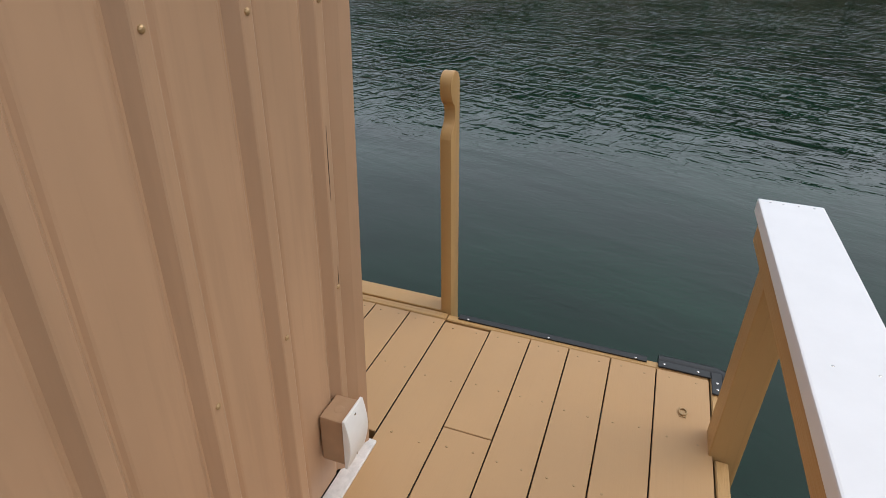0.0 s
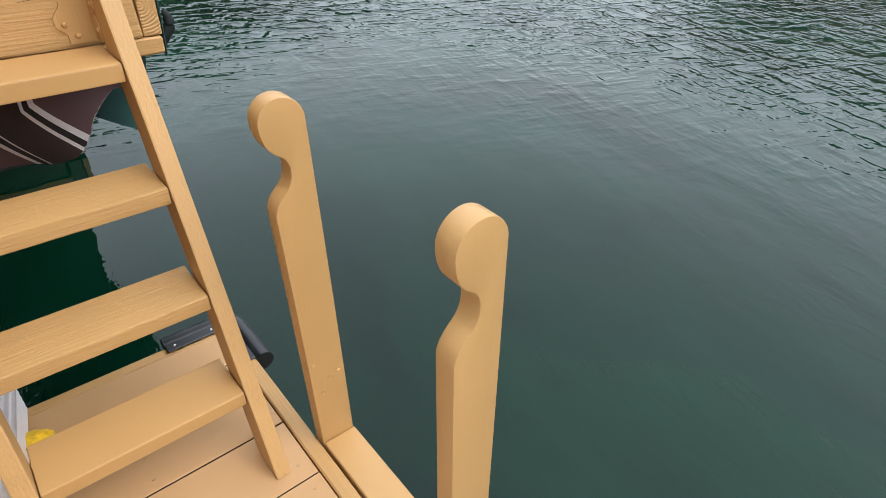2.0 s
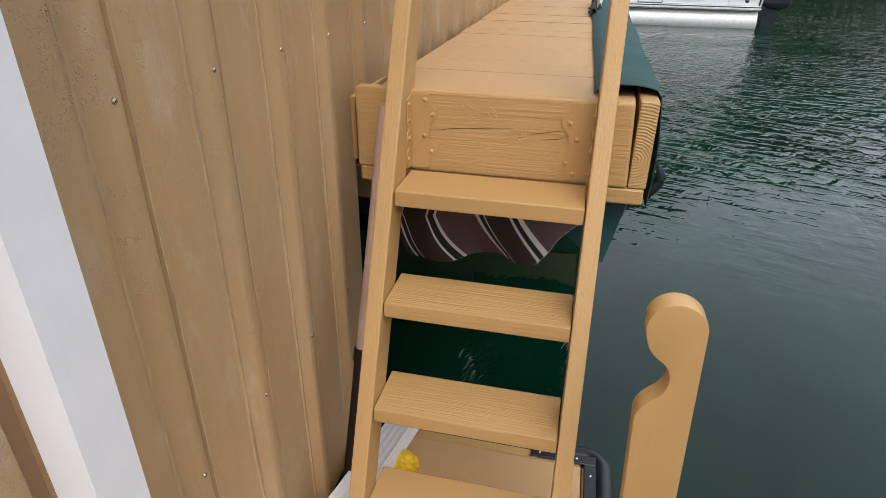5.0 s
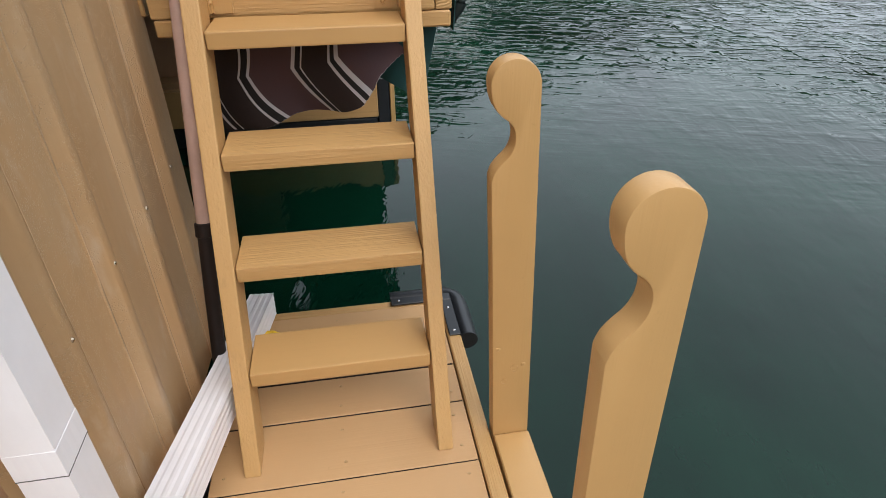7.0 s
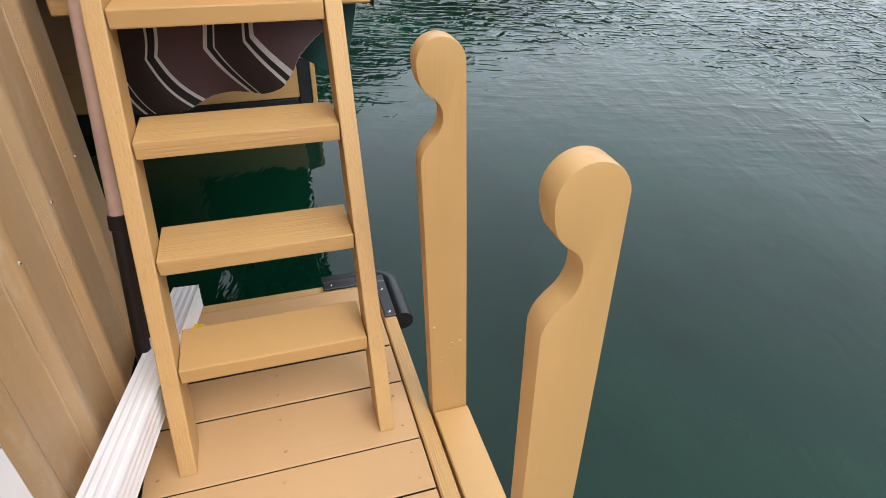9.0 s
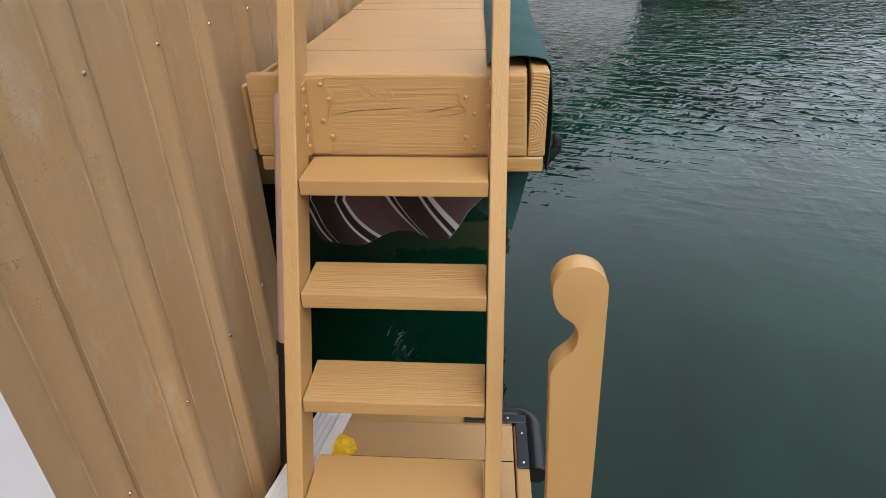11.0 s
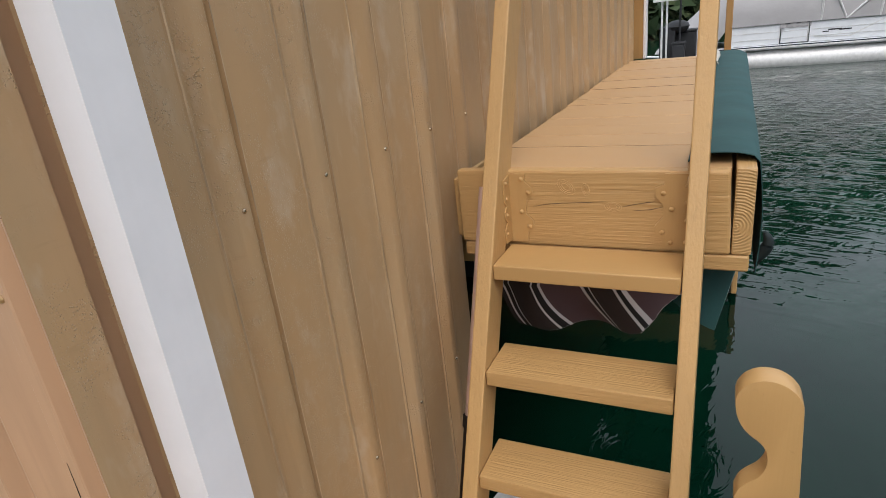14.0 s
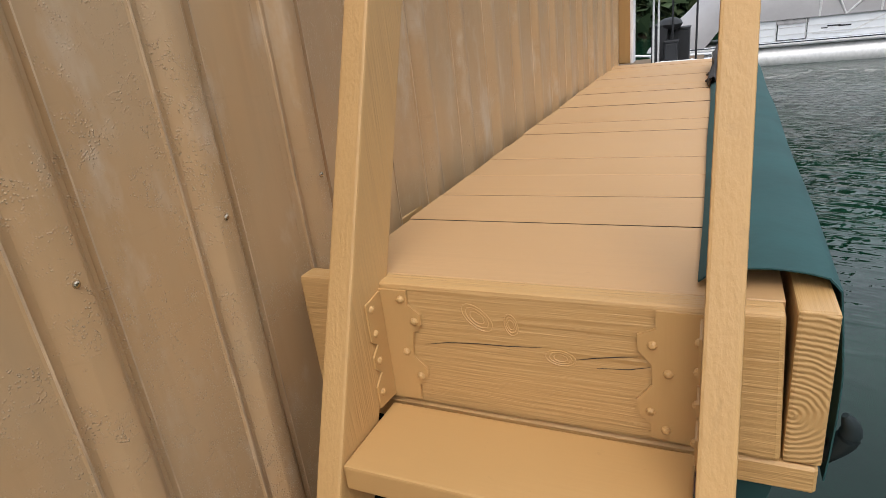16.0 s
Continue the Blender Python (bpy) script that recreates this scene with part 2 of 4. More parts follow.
def bevelled(bm, width, segments=1):
    if width:
        bmesh.ops.bevel(bm, geom=bm.edges[:], offset=width, segments=segments, profile=0.6, affect="EDGES")
    return bm


def box(x0, x1, y0, y1, z0, z1, bev=0.003, segments=1):
    bm = bmesh.new()
    bmesh.ops.create_cube(bm, size=1)
    for v in bm.verts:
        v.co = Vector(((x0 + x1) / 2 + v.co.x * (x1 - x0), (y0 + y1) / 2 + v.co.y * (y1 - y0), (z0 + z1) / 2 + v.co.z * (z1 - z0)))
    return bevelled(bm, bev, segments)


def prism(profile, axis, a, b, bev=0.0):
    """A closed outline, extruded along an axis from a to b. The outline's two numbers are the other two axes in order."""
    def place(p, q, s):
        return {"x": (s, p, q), "y": (p, s, q), "z": (p, q, s)}[axis]
    bm = bmesh.new()
    lo = [bm.verts.new(place(p, q, a)) for p, q in profile]
    hi = [bm.verts.new(place(p, q, b)) for p, q in profile]
    n = len(profile)
    bm.faces.new(lo)
    bm.faces.new(hi[::-1])
    for i in range(n):
        bm.faces.new((lo[i], hi[i], hi[(i + 1) % n], lo[(i + 1) % n]))
    bmesh.ops.recalc_face_normals(bm, faces=bm.faces)
    if bev:
        sharp = [e for e in bm.edges if e.calc_face_angle(0) > 0.6]
        bmesh.ops.bevel(bm, geom=sharp, offset=bev, segments=2, profile=0.6, affect="EDGES")
    return bm


def tube(points, radius, sides=10):
    bm = bmesh.new()
    rings = []
    pts = [Vector(p) for p in points]
    for i, p in enumerate(pts):
        d = (pts[min(i + 1, len(pts) - 1)] - pts[max(i - 1, 0)]).normalized()
        u = d.cross(Vector((0.31, 0.17, 0.93)) if abs(d.z) < 0.95 else Vector((1, 0, 0))).normalized()
        w = d.cross(u)
        r = radius[i] if isinstance(radius, (list, tuple)) else radius
        rings.append([bm.verts.new(p + r * (math.cos(k * math.tau / sides) * u + math.sin(k * math.tau / sides) * w)) for k in range(sides)])
    for a, b in zip(rings, rings[1:]):
        for k in range(sides):
            bm.faces.new((a[k], a[(k + 1) % sides], b[(k + 1) % sides], b[k]))
    bm.faces.new(rings[0][::-1])
    bm.faces.new(rings[-1])
    bmesh.ops.recalc_face_normals(bm, faces=bm.faces)
    return bm


def dome(c, r, axis, flat=0.5, sides=8):
    """A low screw or bolt head that points along the axis."""
    bm = bmesh.new()
    bmesh.ops.create_uvsphere(bm, u_segments=sides, v_segments=6, radius=r)
    n = Vector(axis).normalized()
    turn = n.to_track_quat("Z", "Y").to_matrix()
    for v in bm.verts:
        v.co = Vector(c) + turn @ Vector((v.co.x, v.co.y, v.co.z * flat))
    return bm


def sheet(nu, nv, fn, thick=0.0):
    """A grid whose vertex (u, v) stands at fn(u, v); with a thickness it gets a back and rim."""
    bm = bmesh.new()
    g = [[bm.verts.new(fn(i / nu, j / nv)) for j in range(nv + 1)] for i in range(nu + 1)]
    for i in range(nu):
        for j in range(nv):
            bm.faces.new((g[i][j], g[i + 1][j], g[i + 1][j + 1], g[i][j + 1]))
    bm.normal_update()
    if thick:
        bmesh.ops.solidify(bm, geom=bm.faces[:], thickness=thick)
    return bm


# ---- water and far shore ----
WATER_Z = -0.40
bm = bmesh.new()
bmesh.ops.create_circle(bm, cap_ends=True, radius=900, segments=48, matrix=Matrix.Translation((0, 0, WATER_Z)))
water = part("water", bm, WATER, None)
tagged(water, "dark green lake water with small wind ripples", "water", kind="structure")


def bank_shape(az):
    """Distance of the shoreline and the height and depth of the wooded slope, by azimuth from north towards east."""
    north = max(0.0, math.cos(az + 0.05)) ** 5
    rise = min(1.0, max(0.0, (az - 0.90) / 0.27)) if az < 4 else 0.0
    east = rise * rise * (3 - 2 * rise) * min(1.0, max(0.0, (3.4 - az) / 0.8))
    return 150 - 118 * north - 50 * east, 10 + 9 * north + 19 * east + 3 * math.sin(5 * az)


def bank_point(az, k):
    far, high = bank_shape(az)
    q = Vector((math.sin(az), math.cos(az)))
    r = far + k * high * 1.35
    z = WATER_Z - 0.3 + high * (1 - (1 - k) ** 1.7) + 1.3 * noise.noise(Vector((q.x * r * 0.09, q.y * r * 0.09, 2))) * min(1, 4 * k)
    return Vector((q.x * r, q.y * r, z))


SHORE = plain("clay_bank", (0.055, 0.042, 0.022), 0.9, vary=0.5, scale=0.9, relief=0.05)
bank = part("backdrop_bank", sheet(150, 12, lambda u, v: bank_point(u * math.tau, v)), SHORE, None, smooth=True)
tagged(bank, "steep clay and rock lake bank", "bank", kind="structure")


def leaf_material():
    m, t, p = material("woodland_leaves")
    g = t.nodes.new("ShaderNodeNewGeometry")
    c = ramp(t, g.outputs["Random Per Island"], [(0.0, (0.012, 0.028, 0.009)), (0.6, (0.03, 0.058, 0.018)), (1.0, (0.07, 0.085, 0.03))])
    t.links.new(c, p.inputs["Base Color"])
    p.inputs["Roughness"].default_value = 0.8
    return m


def woods():
    """Clumps of leafy twigs all over the slope, denser above."""
    rnd = random.Random(4)
    verts, faces = [], []
    for _ in range(15000):
        az = rnd.uniform(0, math.tau) if rnd.random() < 0.6 else rnd.gauss(0.1, 0.35)
        k = rnd.random() ** (2.2 if math.cos(az) > 0.7 else 0.9) * 0.985 + 0.012
        c = bank_point(az, k)
        size = rnd.uniform(0.5, 1.6) * (0.45 + c.length / 110)
        c.z += size * rnd.uniform(0.2, 2.2)
        for _ in range(5):
            o = c + Vector([rnd.gauss(0, size * 0.5) for _ in range(3)])
            n = len(verts)
            for q in range(4):
                verts.append(o + Vector([rnd.uniform(-1, 1) * size * 0.55 for _ in range(3)]))
            faces += [(n, n + 1, n + 2), (n, n + 2, n + 3), (n, n + 3, n + 1)]
    me = bpy.data.meshes.new("woodland")
    me.from_pydata(verts, [], faces)
    me.materials.append(leaf_material())
    return tagged(new("woodland", me), "dense green woodland on the lake bank", "trees", kind="stuff")


woods()

# ---- boathouse walls ----
RIB_E, RIB_S = 0.2140, 0.2185


def ribbed(a0, a1, first, pitch, face, out, z0, z1, axis, lip=0.0, high=0.018):
    """Ribbed steel sheet: pans with narrow raised ribs, 0.6 mm steel on a wall 9 cm thick."""
    prof = []
    k = math.floor((a0 - first) / pitch) - 1
    while first + k * pitch < a1 + pitch:
        c = first + k * pitch
        if lip:
            rib = ((-0.049, 0), (-0.0465, lip), (-0.044, lip), (-0.0415, 0.0), (-0.036, -0.003), (-0.031, -0.003), (-0.027, 0.04 * high), (-0.0155, 0.9 * high), (-0.012, high), (0.012, high), (0.0155, 0.9 * high), (0.027, 0.04 * high), (0.031, -0.003), (0.036, -0.003), (0.0375, 0.0), (0.0395, lip), (0.0415, lip), (0.0435, 0.0))
        else:
            rib = ((-0.050, 0), (-0.045, -0.001), (-0.038, -0.0045), (-0.033, -0.0045), (-0.0155, 0.0165), (-0.012, high), (0.012, high), (0.0155, 0.0165), (0.033, -0.0045), (0.038, -0.0045), (0.045, -0.001), (0.050, 0))
        for d, h in rib:
            prof.append((c + d, h))
        k += 1
    prof = [p for p in prof if a0 < p[0] < a1]
    prof = [(a0, 0)] + prof + [(a1, 0)]
    pts = [(a, face + out * h) for a, h in prof] + [(a1, face - out * 0.09), (a0, face - out * 0.09)]
    if axis == "y":
        pts = [(q, a) for a, q in pts]
    return prism(pts, "z", z0, z1)


def skewed(bm):
    """The east wall runs slightly outward towards its far end."""
    for v in bm.verts:
        v.co.x += SKEW * max(0.0, v.co.y - 1.0)
    return bm


SKEW = 0.024
wall_south = part("wall_south", ribbed(-3.2, -0.012, -0.534, RIB_S, 0.645, -1, 0.012, 2.75, "x"), SIDING_SOUTH, None)
tagged(wall_south, "tan painted ribbed steel boathouse wall", "wall", kind="structure")
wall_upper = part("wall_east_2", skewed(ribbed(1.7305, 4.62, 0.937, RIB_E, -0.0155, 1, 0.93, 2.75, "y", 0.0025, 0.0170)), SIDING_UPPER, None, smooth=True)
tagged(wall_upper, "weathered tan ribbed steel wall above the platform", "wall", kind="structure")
wall_east = part("wall_east", skewed(ribbed(0.645, 1.73, 0.937, RIB_E, -0.0155, 1, 0.02, 2.75, "y", 0.0025, 0.0170)), SIDING_EAST, None, smooth=True)
tagged(wall_east, "weathered tan ribbed steel boathouse wall", "wall", kind="structure")
for nm, dims in (("wall_west", (-3.3, -3.21, 0.57, 4.62)), ("wall_north", (-3.2, -0.125, 4.53, 4.62))):
    tagged(part(nm, box(*dims, 0.0, 2.75, 0), SIDING_SOUTH, None), "tan steel boathouse wall", "wall", kind="structure")
# added panels, not known parts: they keep the space behind the walls dark
skirt = part("wall_shade_panel", box(-1.70, -1.66, 0.70, 4.50, -0.7, 2.7, 0.0), SHADE_BLACK, None)
tagged(skirt, "unseen near-black panel added to darken the boathouse inside", "wall", kind="structure")
skirt = part("wall_shade_skirt", box(-3.2, -0.125, 0.60, 0.64, -0.7, -0.2, 0.0), SHADE_BLACK, None)
tagged(skirt, "unseen near-black skirt added below the boathouse wall", "wall", kind="structure")
# thin pale strips paint in the light that the sheet edges catch, plus wear
for k in range(0, 17):
    for off, wide in ((-0.0452, 0.0014), (0.0405, 0.0010)):
        y = 0.937 + RIB_E * k + off
        x = -0.0134 + SKEW * max(0, y - 1)
        part("sheet_lap", box(x, x + 0.0012, y - wide, y + wide, 0.03 if y < 1.73 else 0.935, 2.74, 0), LAP, wall_east if y < 1.73 else wall_upper, "pale sheet edge, wear and highlight in one colour")
roof = part("ceiling", box(-3.35, -0.02, 0.60, 4.66, 2.752, 2.83, 0.004), SIDING_SOUTH, None)
tagged(roof, "tan steel boathouse roof edge", "roof", kind="structure")

corner = part("trim_corner", prism([(-0.0625, 0.6447), (-0.0605, 0.6432), (-0.030, 0.6240), (-0.0026, 0.6120), (-0.0108, 0.6440)], "z", 0.02, 2.75), SIDING_SOUTH, None)
tagged(corner, "tan painted steel corner flashing", "trim", kind="structure")
corner = part("trim_corner_2", prism([(-0.0022, 0.6123), (-0.0016, 0.6123), (-0.0016, 0.672), (-0.0120, 0.672), (-0.0104, 0.6445)], "z", 0.02, 2.75), SIDING_EAST, None)
tagged(corner, "weathered tan steel corner flashing", "trim", kind="structure")

base = part("baseboard", box(-3.2, 0.012, 0.594, 0.6424, 0.001, 0.0115, 0.002), PEEL, None)
tagged(base, "peeling white trim strip along the wall's foot", "trim", kind="structure")

for i, (x, z) in enumerate([(-0.534 + RIB_S * k, z) for k in range(-3, 3) for z in (1.249, 0.611, 1.9)]):
    part("siding_screw", dome((x, 0.6265, z), 0.0065, (0, -1, 0), 0.7), BRASS, wall_south)
for k in range(0, 5):
    for z in (1.259, 0.611, 1.9):
        if k < 4 or z > 1:
            part("siding_screw", dome((0.0018 + SKEW * max(0, RIB_E * k - 0.063), 0.937 + RIB_E * k, z), 0.0048, (1, 0, 0), 0.7), DULL_STEEL, wall_east if k < 4 else wall_upper)

for x, z0, z1 in ((-0.1015, 0.835, 1.006), (-0.0915, 0.604, 0.665)):
    part("paint_split", tube([(x, 0.6266, z0), (x - 0.0008, 0.6266, (z0 + z1) / 2), (x + 0.0006, 0.6266, z1)], [0.0003, 0.0009, 0.0003], 5), HOLE, wall_south, "dark split in the paint")

BROWN = painted_wood("brown_post_wood", "z", (0.36, 0.20, 0.07))
post = part("wall_post", box(0.072, 0.142, 4.63, 4.72, 1.129, 2.75, 0.004), BROWN, None)
tagged(post, "brown wooden corner post of the boathouse", "post", kind="structure")
jamb = part("trim_white", box(0.1425, 0.160, 4.63, 4.73, 1.129, 2.75, 0.003), WHITE, None)
tagged(jamb, "white corner trim board", "trim", kind="structure")

# ---- lower deck ----
DECK_E = 0.697
floor = thing("floor", (0, 0.3, 0), "tan painted plank dock deck", "deck", kind="structure")
ROWS_Y = [1.70, 1.555, 1.41, 1.266, 1.07, 0.925, 0.772, 0.617, 0.431, 0.271, 0.124, -0.029, -0.19, -0.368]
plank_spans = []
for y1, y0 in zip(ROWS_Y, ROWS_Y[1:]):
    x0 = 0.052 if y0 > 0.6 else -3.2
    plank_spans.append((x0, DECK_E - (0.012 if abs(y1 - 0.617) < 0.01 else 0.0), y0 + 0.0022, y1 - 0.0022))
rim = part("rim_board", box(DECK_E + 0.004, 0.742, 0.622, 1.70, -0.19, 0.001, 0.004), WOOD_Y, floor)
part("rim_board", box(DECK_E + 0.004, 0.738, -0.368, 0.618, -0.19, -0.001, 0.004), WOOD_Y, floor)
part("rim_board", box(0.06, DECK_E, 1.704, 1.742, -0.19, -0.004, 0.004), WOOD_X, floor)
part("rim_board", box(-3.2, 0.320, -0.41, -0.372, -0.19, -0.001, 0.004), WOOD_X, floor)
part("rim_board", box(0.450, 0.738, -0.41, -0.372, -0.19, -0.001, 0.004), WOOD_X, floor)
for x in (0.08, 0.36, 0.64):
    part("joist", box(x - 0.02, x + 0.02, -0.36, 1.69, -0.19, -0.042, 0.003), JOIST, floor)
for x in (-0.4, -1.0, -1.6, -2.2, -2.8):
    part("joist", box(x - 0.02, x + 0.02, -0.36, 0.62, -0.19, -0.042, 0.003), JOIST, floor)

# ---- handrail beside the deck ----
rail = thing("handrail", (0.35, -0.39, -0.2), "tan wooden handrail with a flat white cap", "railing")
part("cap", box(-2.4, 0.455, -0.456, -0.303, 0.745, 0.783, 0.004, 2), WHITE_CAP, rail, "bright white painted cap board")
part("side_board", box(-2.4, 0.430, -0.352, -0.316, 0.672, 0.744, 0.003), WOOD_X, rail)
part("post", box(0.328, 0.440, -0.442, -0.3535, -0.28, 0.744, 0.005, 2), WOOD_Z, rail)
part("post", box(-1.7, -1.59, -0.442, -0.3535, -0.28, 0.744, 0.005, 2), WOOD_Z, rail)
for x in (0.435, -0.25, -1.6):
    for y in (-0.33, -0.36, -0.395, -0.43) if x > 0.3 else (-0.345, -0.41):
        part("screw", dome((x, y, 0.783), 0.0028, (0, 0, 1), 0.3, 6), STEEL, rail)

# ---- swim ladder with carved side rails ----
RAIL_OUT = [(0, -1.05), (0, 0.752), (0.002, 0.765), (0.008, 0.780), (0.020, 0.795), (0.034, 0.809), (0.043, 0.826), (0.046, 0.845), (0.0435, 0.861), (0.035, 0.875), (0.021, 0.886), (0.009, 0.901), (0.002, 0.922)]
HEAD = [(0.046 - 0.046 * math.cos(a), 0.943 + 0.046 * math.sin(a)) for a in np.linspace(0, math.pi, 25)]


def rounded(points, steps=4):
    """A Catmull-Rom curve through points, for a sawn curve without flats."""
    out = []
    for i in range(1, len(points) - 2):
        p0, p1, p2, p3 = (Vector(p) for p in points[i - 1:i + 3])
        for k in range(steps):
            q = k / steps
            out.append(tuple(0.5 * (2 * p1 + (p2 - p0) * q + (2 * p0 - 5 * p1 + 4 * p2 - p3) * q * q + (3 * p1 - p0 - 3 * p2 + p3) * q ** 3)))
    return out


RAIL_OUT = [(0, -1.05), (0, 0.5)] + rounded([(0, 0.70)] + RAIL_OUT[1:] + HEAD[:2]) + HEAD + [(0.092, 0.5), (0.092, -1.05)]
swim = thing("swim_ladder", (0.80, 0.88, WATER_Z - 0.6), "tan painted wooden swim ladder with scrolled rail tops", "ladder")
for y0, y1 in ((0.614, 0.656), (1.135, 1.177)):
    near = y0 < 1
    bm = prism([(0.748 + u - (0.024 if near else 0.046) * h, h if h < 0.6 else h - (0.031 if near else 0.035)) for u, h in RAIL_OUT], "y", y0, y1, 0.0035)
    for v in bm.verts:
        v.co.y += (0.024 if near else -0.002) * v.co.z
    part("side_rail", bm, SMOOTH_Z, swim, smooth=True)
for z in (0.0, -0.3, -0.6, -0.9):
    sh = -0.056 * z
    part("tread", box(0.750 + sh, 0.842 + sh, 0.6565, 1.1345, z - 0.036, z + 0.002, 0.003), WOOD_Y if z else SMOOTH_Z, swim)
for x, z in ((0.745, 0.294), (0.809, 0.239)):
    part("plug", dome((x + 0.002, 1.135, z), 0.007, (0, -1, 0), 0.35), SMOOTH_Z, swim)

for x, y, z, r in ((0.79, 0.617, 0.31, 0.006), (0.775, 1.1345, 0.19, 0.007), (0.80, 1.1345, 0.23, 0.009)):
    part("nail_mark", tube([(x - 0.045 * z + r * math.cos(a), y + (0.04 * z if y < 1 else 0) - 0.0005 - (0.004 if y < 1 else 0), z + r * math.sin(a)) for a in np.linspace(0, math.tau, 13)], 0.0009, 5), SMOOTH_Z, swim)

# ---- flush lifting ring in the deck ----
ring_plate = thing("deck_ring", (0.49, -0.28, 0.0), "small painted steel ring on the deck planks", "ring")
part("plate", box(0.468, 0.512, -0.291, -0.269, 0.0012, 0.004, 0.001), BRASS, ring_plate)
part("loop", tube([(0.490 + 0.016 * math.cos(a), -0.28 + 0.012 * math.sin(a), 0.007) for a in np.linspace(0, math.tau, 17)], 0.0025, 6), BRASS, ring_plate, smooth=True)

# ---- rubber bumpers ----
def strip(name, a, b, out, label, rounded=0.010):
    """A black rubber edge strip from a to b, its bulb on the side out."""
    a, b, o = Vector(a), Vector(b), Vector(out)
    t = thing(name, tuple(a), label, "bumper")
    d = (b - a).normalized()
    n = 14
    prof = [(-0.022, 0.0), (-0.022, 0.005), (0.0, 0.007)] + [(0.004 + rounded * math.sin(q), -rounded + (rounded + 0.006) * math.cos(q)) for q in np.linspace(0.2, 2.9, 7)] + [(0.0, -0.06), (-0.001, 0.0)]
    bm = bmesh.new()
    rings = [[bm.verts.new(c + o * u + Vector((0, 0, w))) for u, w in prof] for c in (a, b)]
    for i in range(len(prof)):
        j = (i + 1) % len(prof)
        bm.faces.new((rings[0][i], rings[1][i], rings[1][j], rings[0][j]))
    bm.faces.new(rings[0])
    bm.faces.new(rings[1][::-1])
    bmesh.ops.recalc_face_normals(bm, faces=bm.faces)
    part("strip", bm, RUBBER, t)
    count = max(2, round((b - a).length / 0.27))
    for i in range(count):
        c = a + d * (0.04 + ((b - a).length - 0.08) * i / (count - 1)) - o * 0.018 + Vector((0, 0, 0.007))
        part("bolt", dome(c, 0.0055, (0, 0, 1), 0.5), STEEL, t, "bright steel bolt")
    return t


strip("edge_bumper", (0.741, 0.572, 0), (0.741, -0.155, 0), (1, 0, 0), "black rubber strip screwed along the deck edge")


def corner_bumper(cx, cy, sx, sy, leg_x, leg_y):
    """A moulded corner: two flat legs on the deck and a hollow rounded bulb that runs round the outside."""
    t = thing("corner_bumper", (cx, cy, 0), "black moulded rubber corner bumper on the deck corner", "bumper")
    path = [(cx - sx * leg_x, cy + sy * 0.022)] + [(cx + sx * (-0.03 + 0.052 * math.sin(q)), cy + sy * (-0.03 + 0.052 * math.cos(q))) for q in np.linspace(0, math.pi / 2, 7)] + [(cx + sx * 0.022, cy - sy * leg_y)]
    part("bulb", tube([(x, y, -0.024) for x, y in path], 0.033, 12), RUBBER, t, smooth=True)
    part("flange", box(min(cx, cx - sx * leg_x), max(cx, cx - sx * leg_x), min(cy, cy - sy * 0.036), max(cy, cy - sy * 0.036), 0.001, 0.008, 0.002), RUBBER, t)
    part("flange", box(min(cx, cx - sx * 0.036), max(cx, cx - sx * 0.036), min(cy - sy * 0.037, cy - sy * leg_y), max(cy - sy * 0.037, cy - sy * leg_y), 0.001, 0.008, 0.002), RUBBER, t)
    for x, y in ((cx - sx * (leg_x - 0.025), cy - sy * 0.018), (cx - sx * 0.06, cy - sy * 0.018), (cx - sx * 0.018, cy - sy * (leg_y - 0.02)), (cx - sx * 0.018, cy - sy * 0.08)):
        part("bolt", dome((x, y, 0.008), 0.0055, (0, 0, 1), 0.5), STEEL, t, "bright steel bolt")
    return t


corner_bumper(0.742, 1.742, 1, 1, 0.20, 0.215)
corner_bumper(0.740, -0.41, 1, -1, 0.12, 0.215)

# ---- steep step ladder up to the platform ----
LEAN = 0.435


def front(z):
    return 1.11 + LEAN * z


steps = thing("step_ladder", (0.385, 1.16, 0), "steep tan painted wooden step ladder bolted to the platform", "ladder")
for x0, x1 in ((0.133, 0.172), (0.603, 0.641)):
    bm = prism([(front(0), 0.0), (front(2.62), 2.62), (front(2.62) + 0.104, 2.62), (front(0) + 0.104, 0.0)], "x", x0, x1, 0.004)
    part("stringer", bm, WOOD_Z, steps)
for z in (0.235, 0.467, 0.698, 0.936):
    part("tread", box(0.1742, 0.6008, front(z) - 0.002, front(z) + 0.144, z - 0.039, z, 0.004, 2), SMOOTH_X if z > 0.9 or z < 0.3 else WOOD_X, steps)


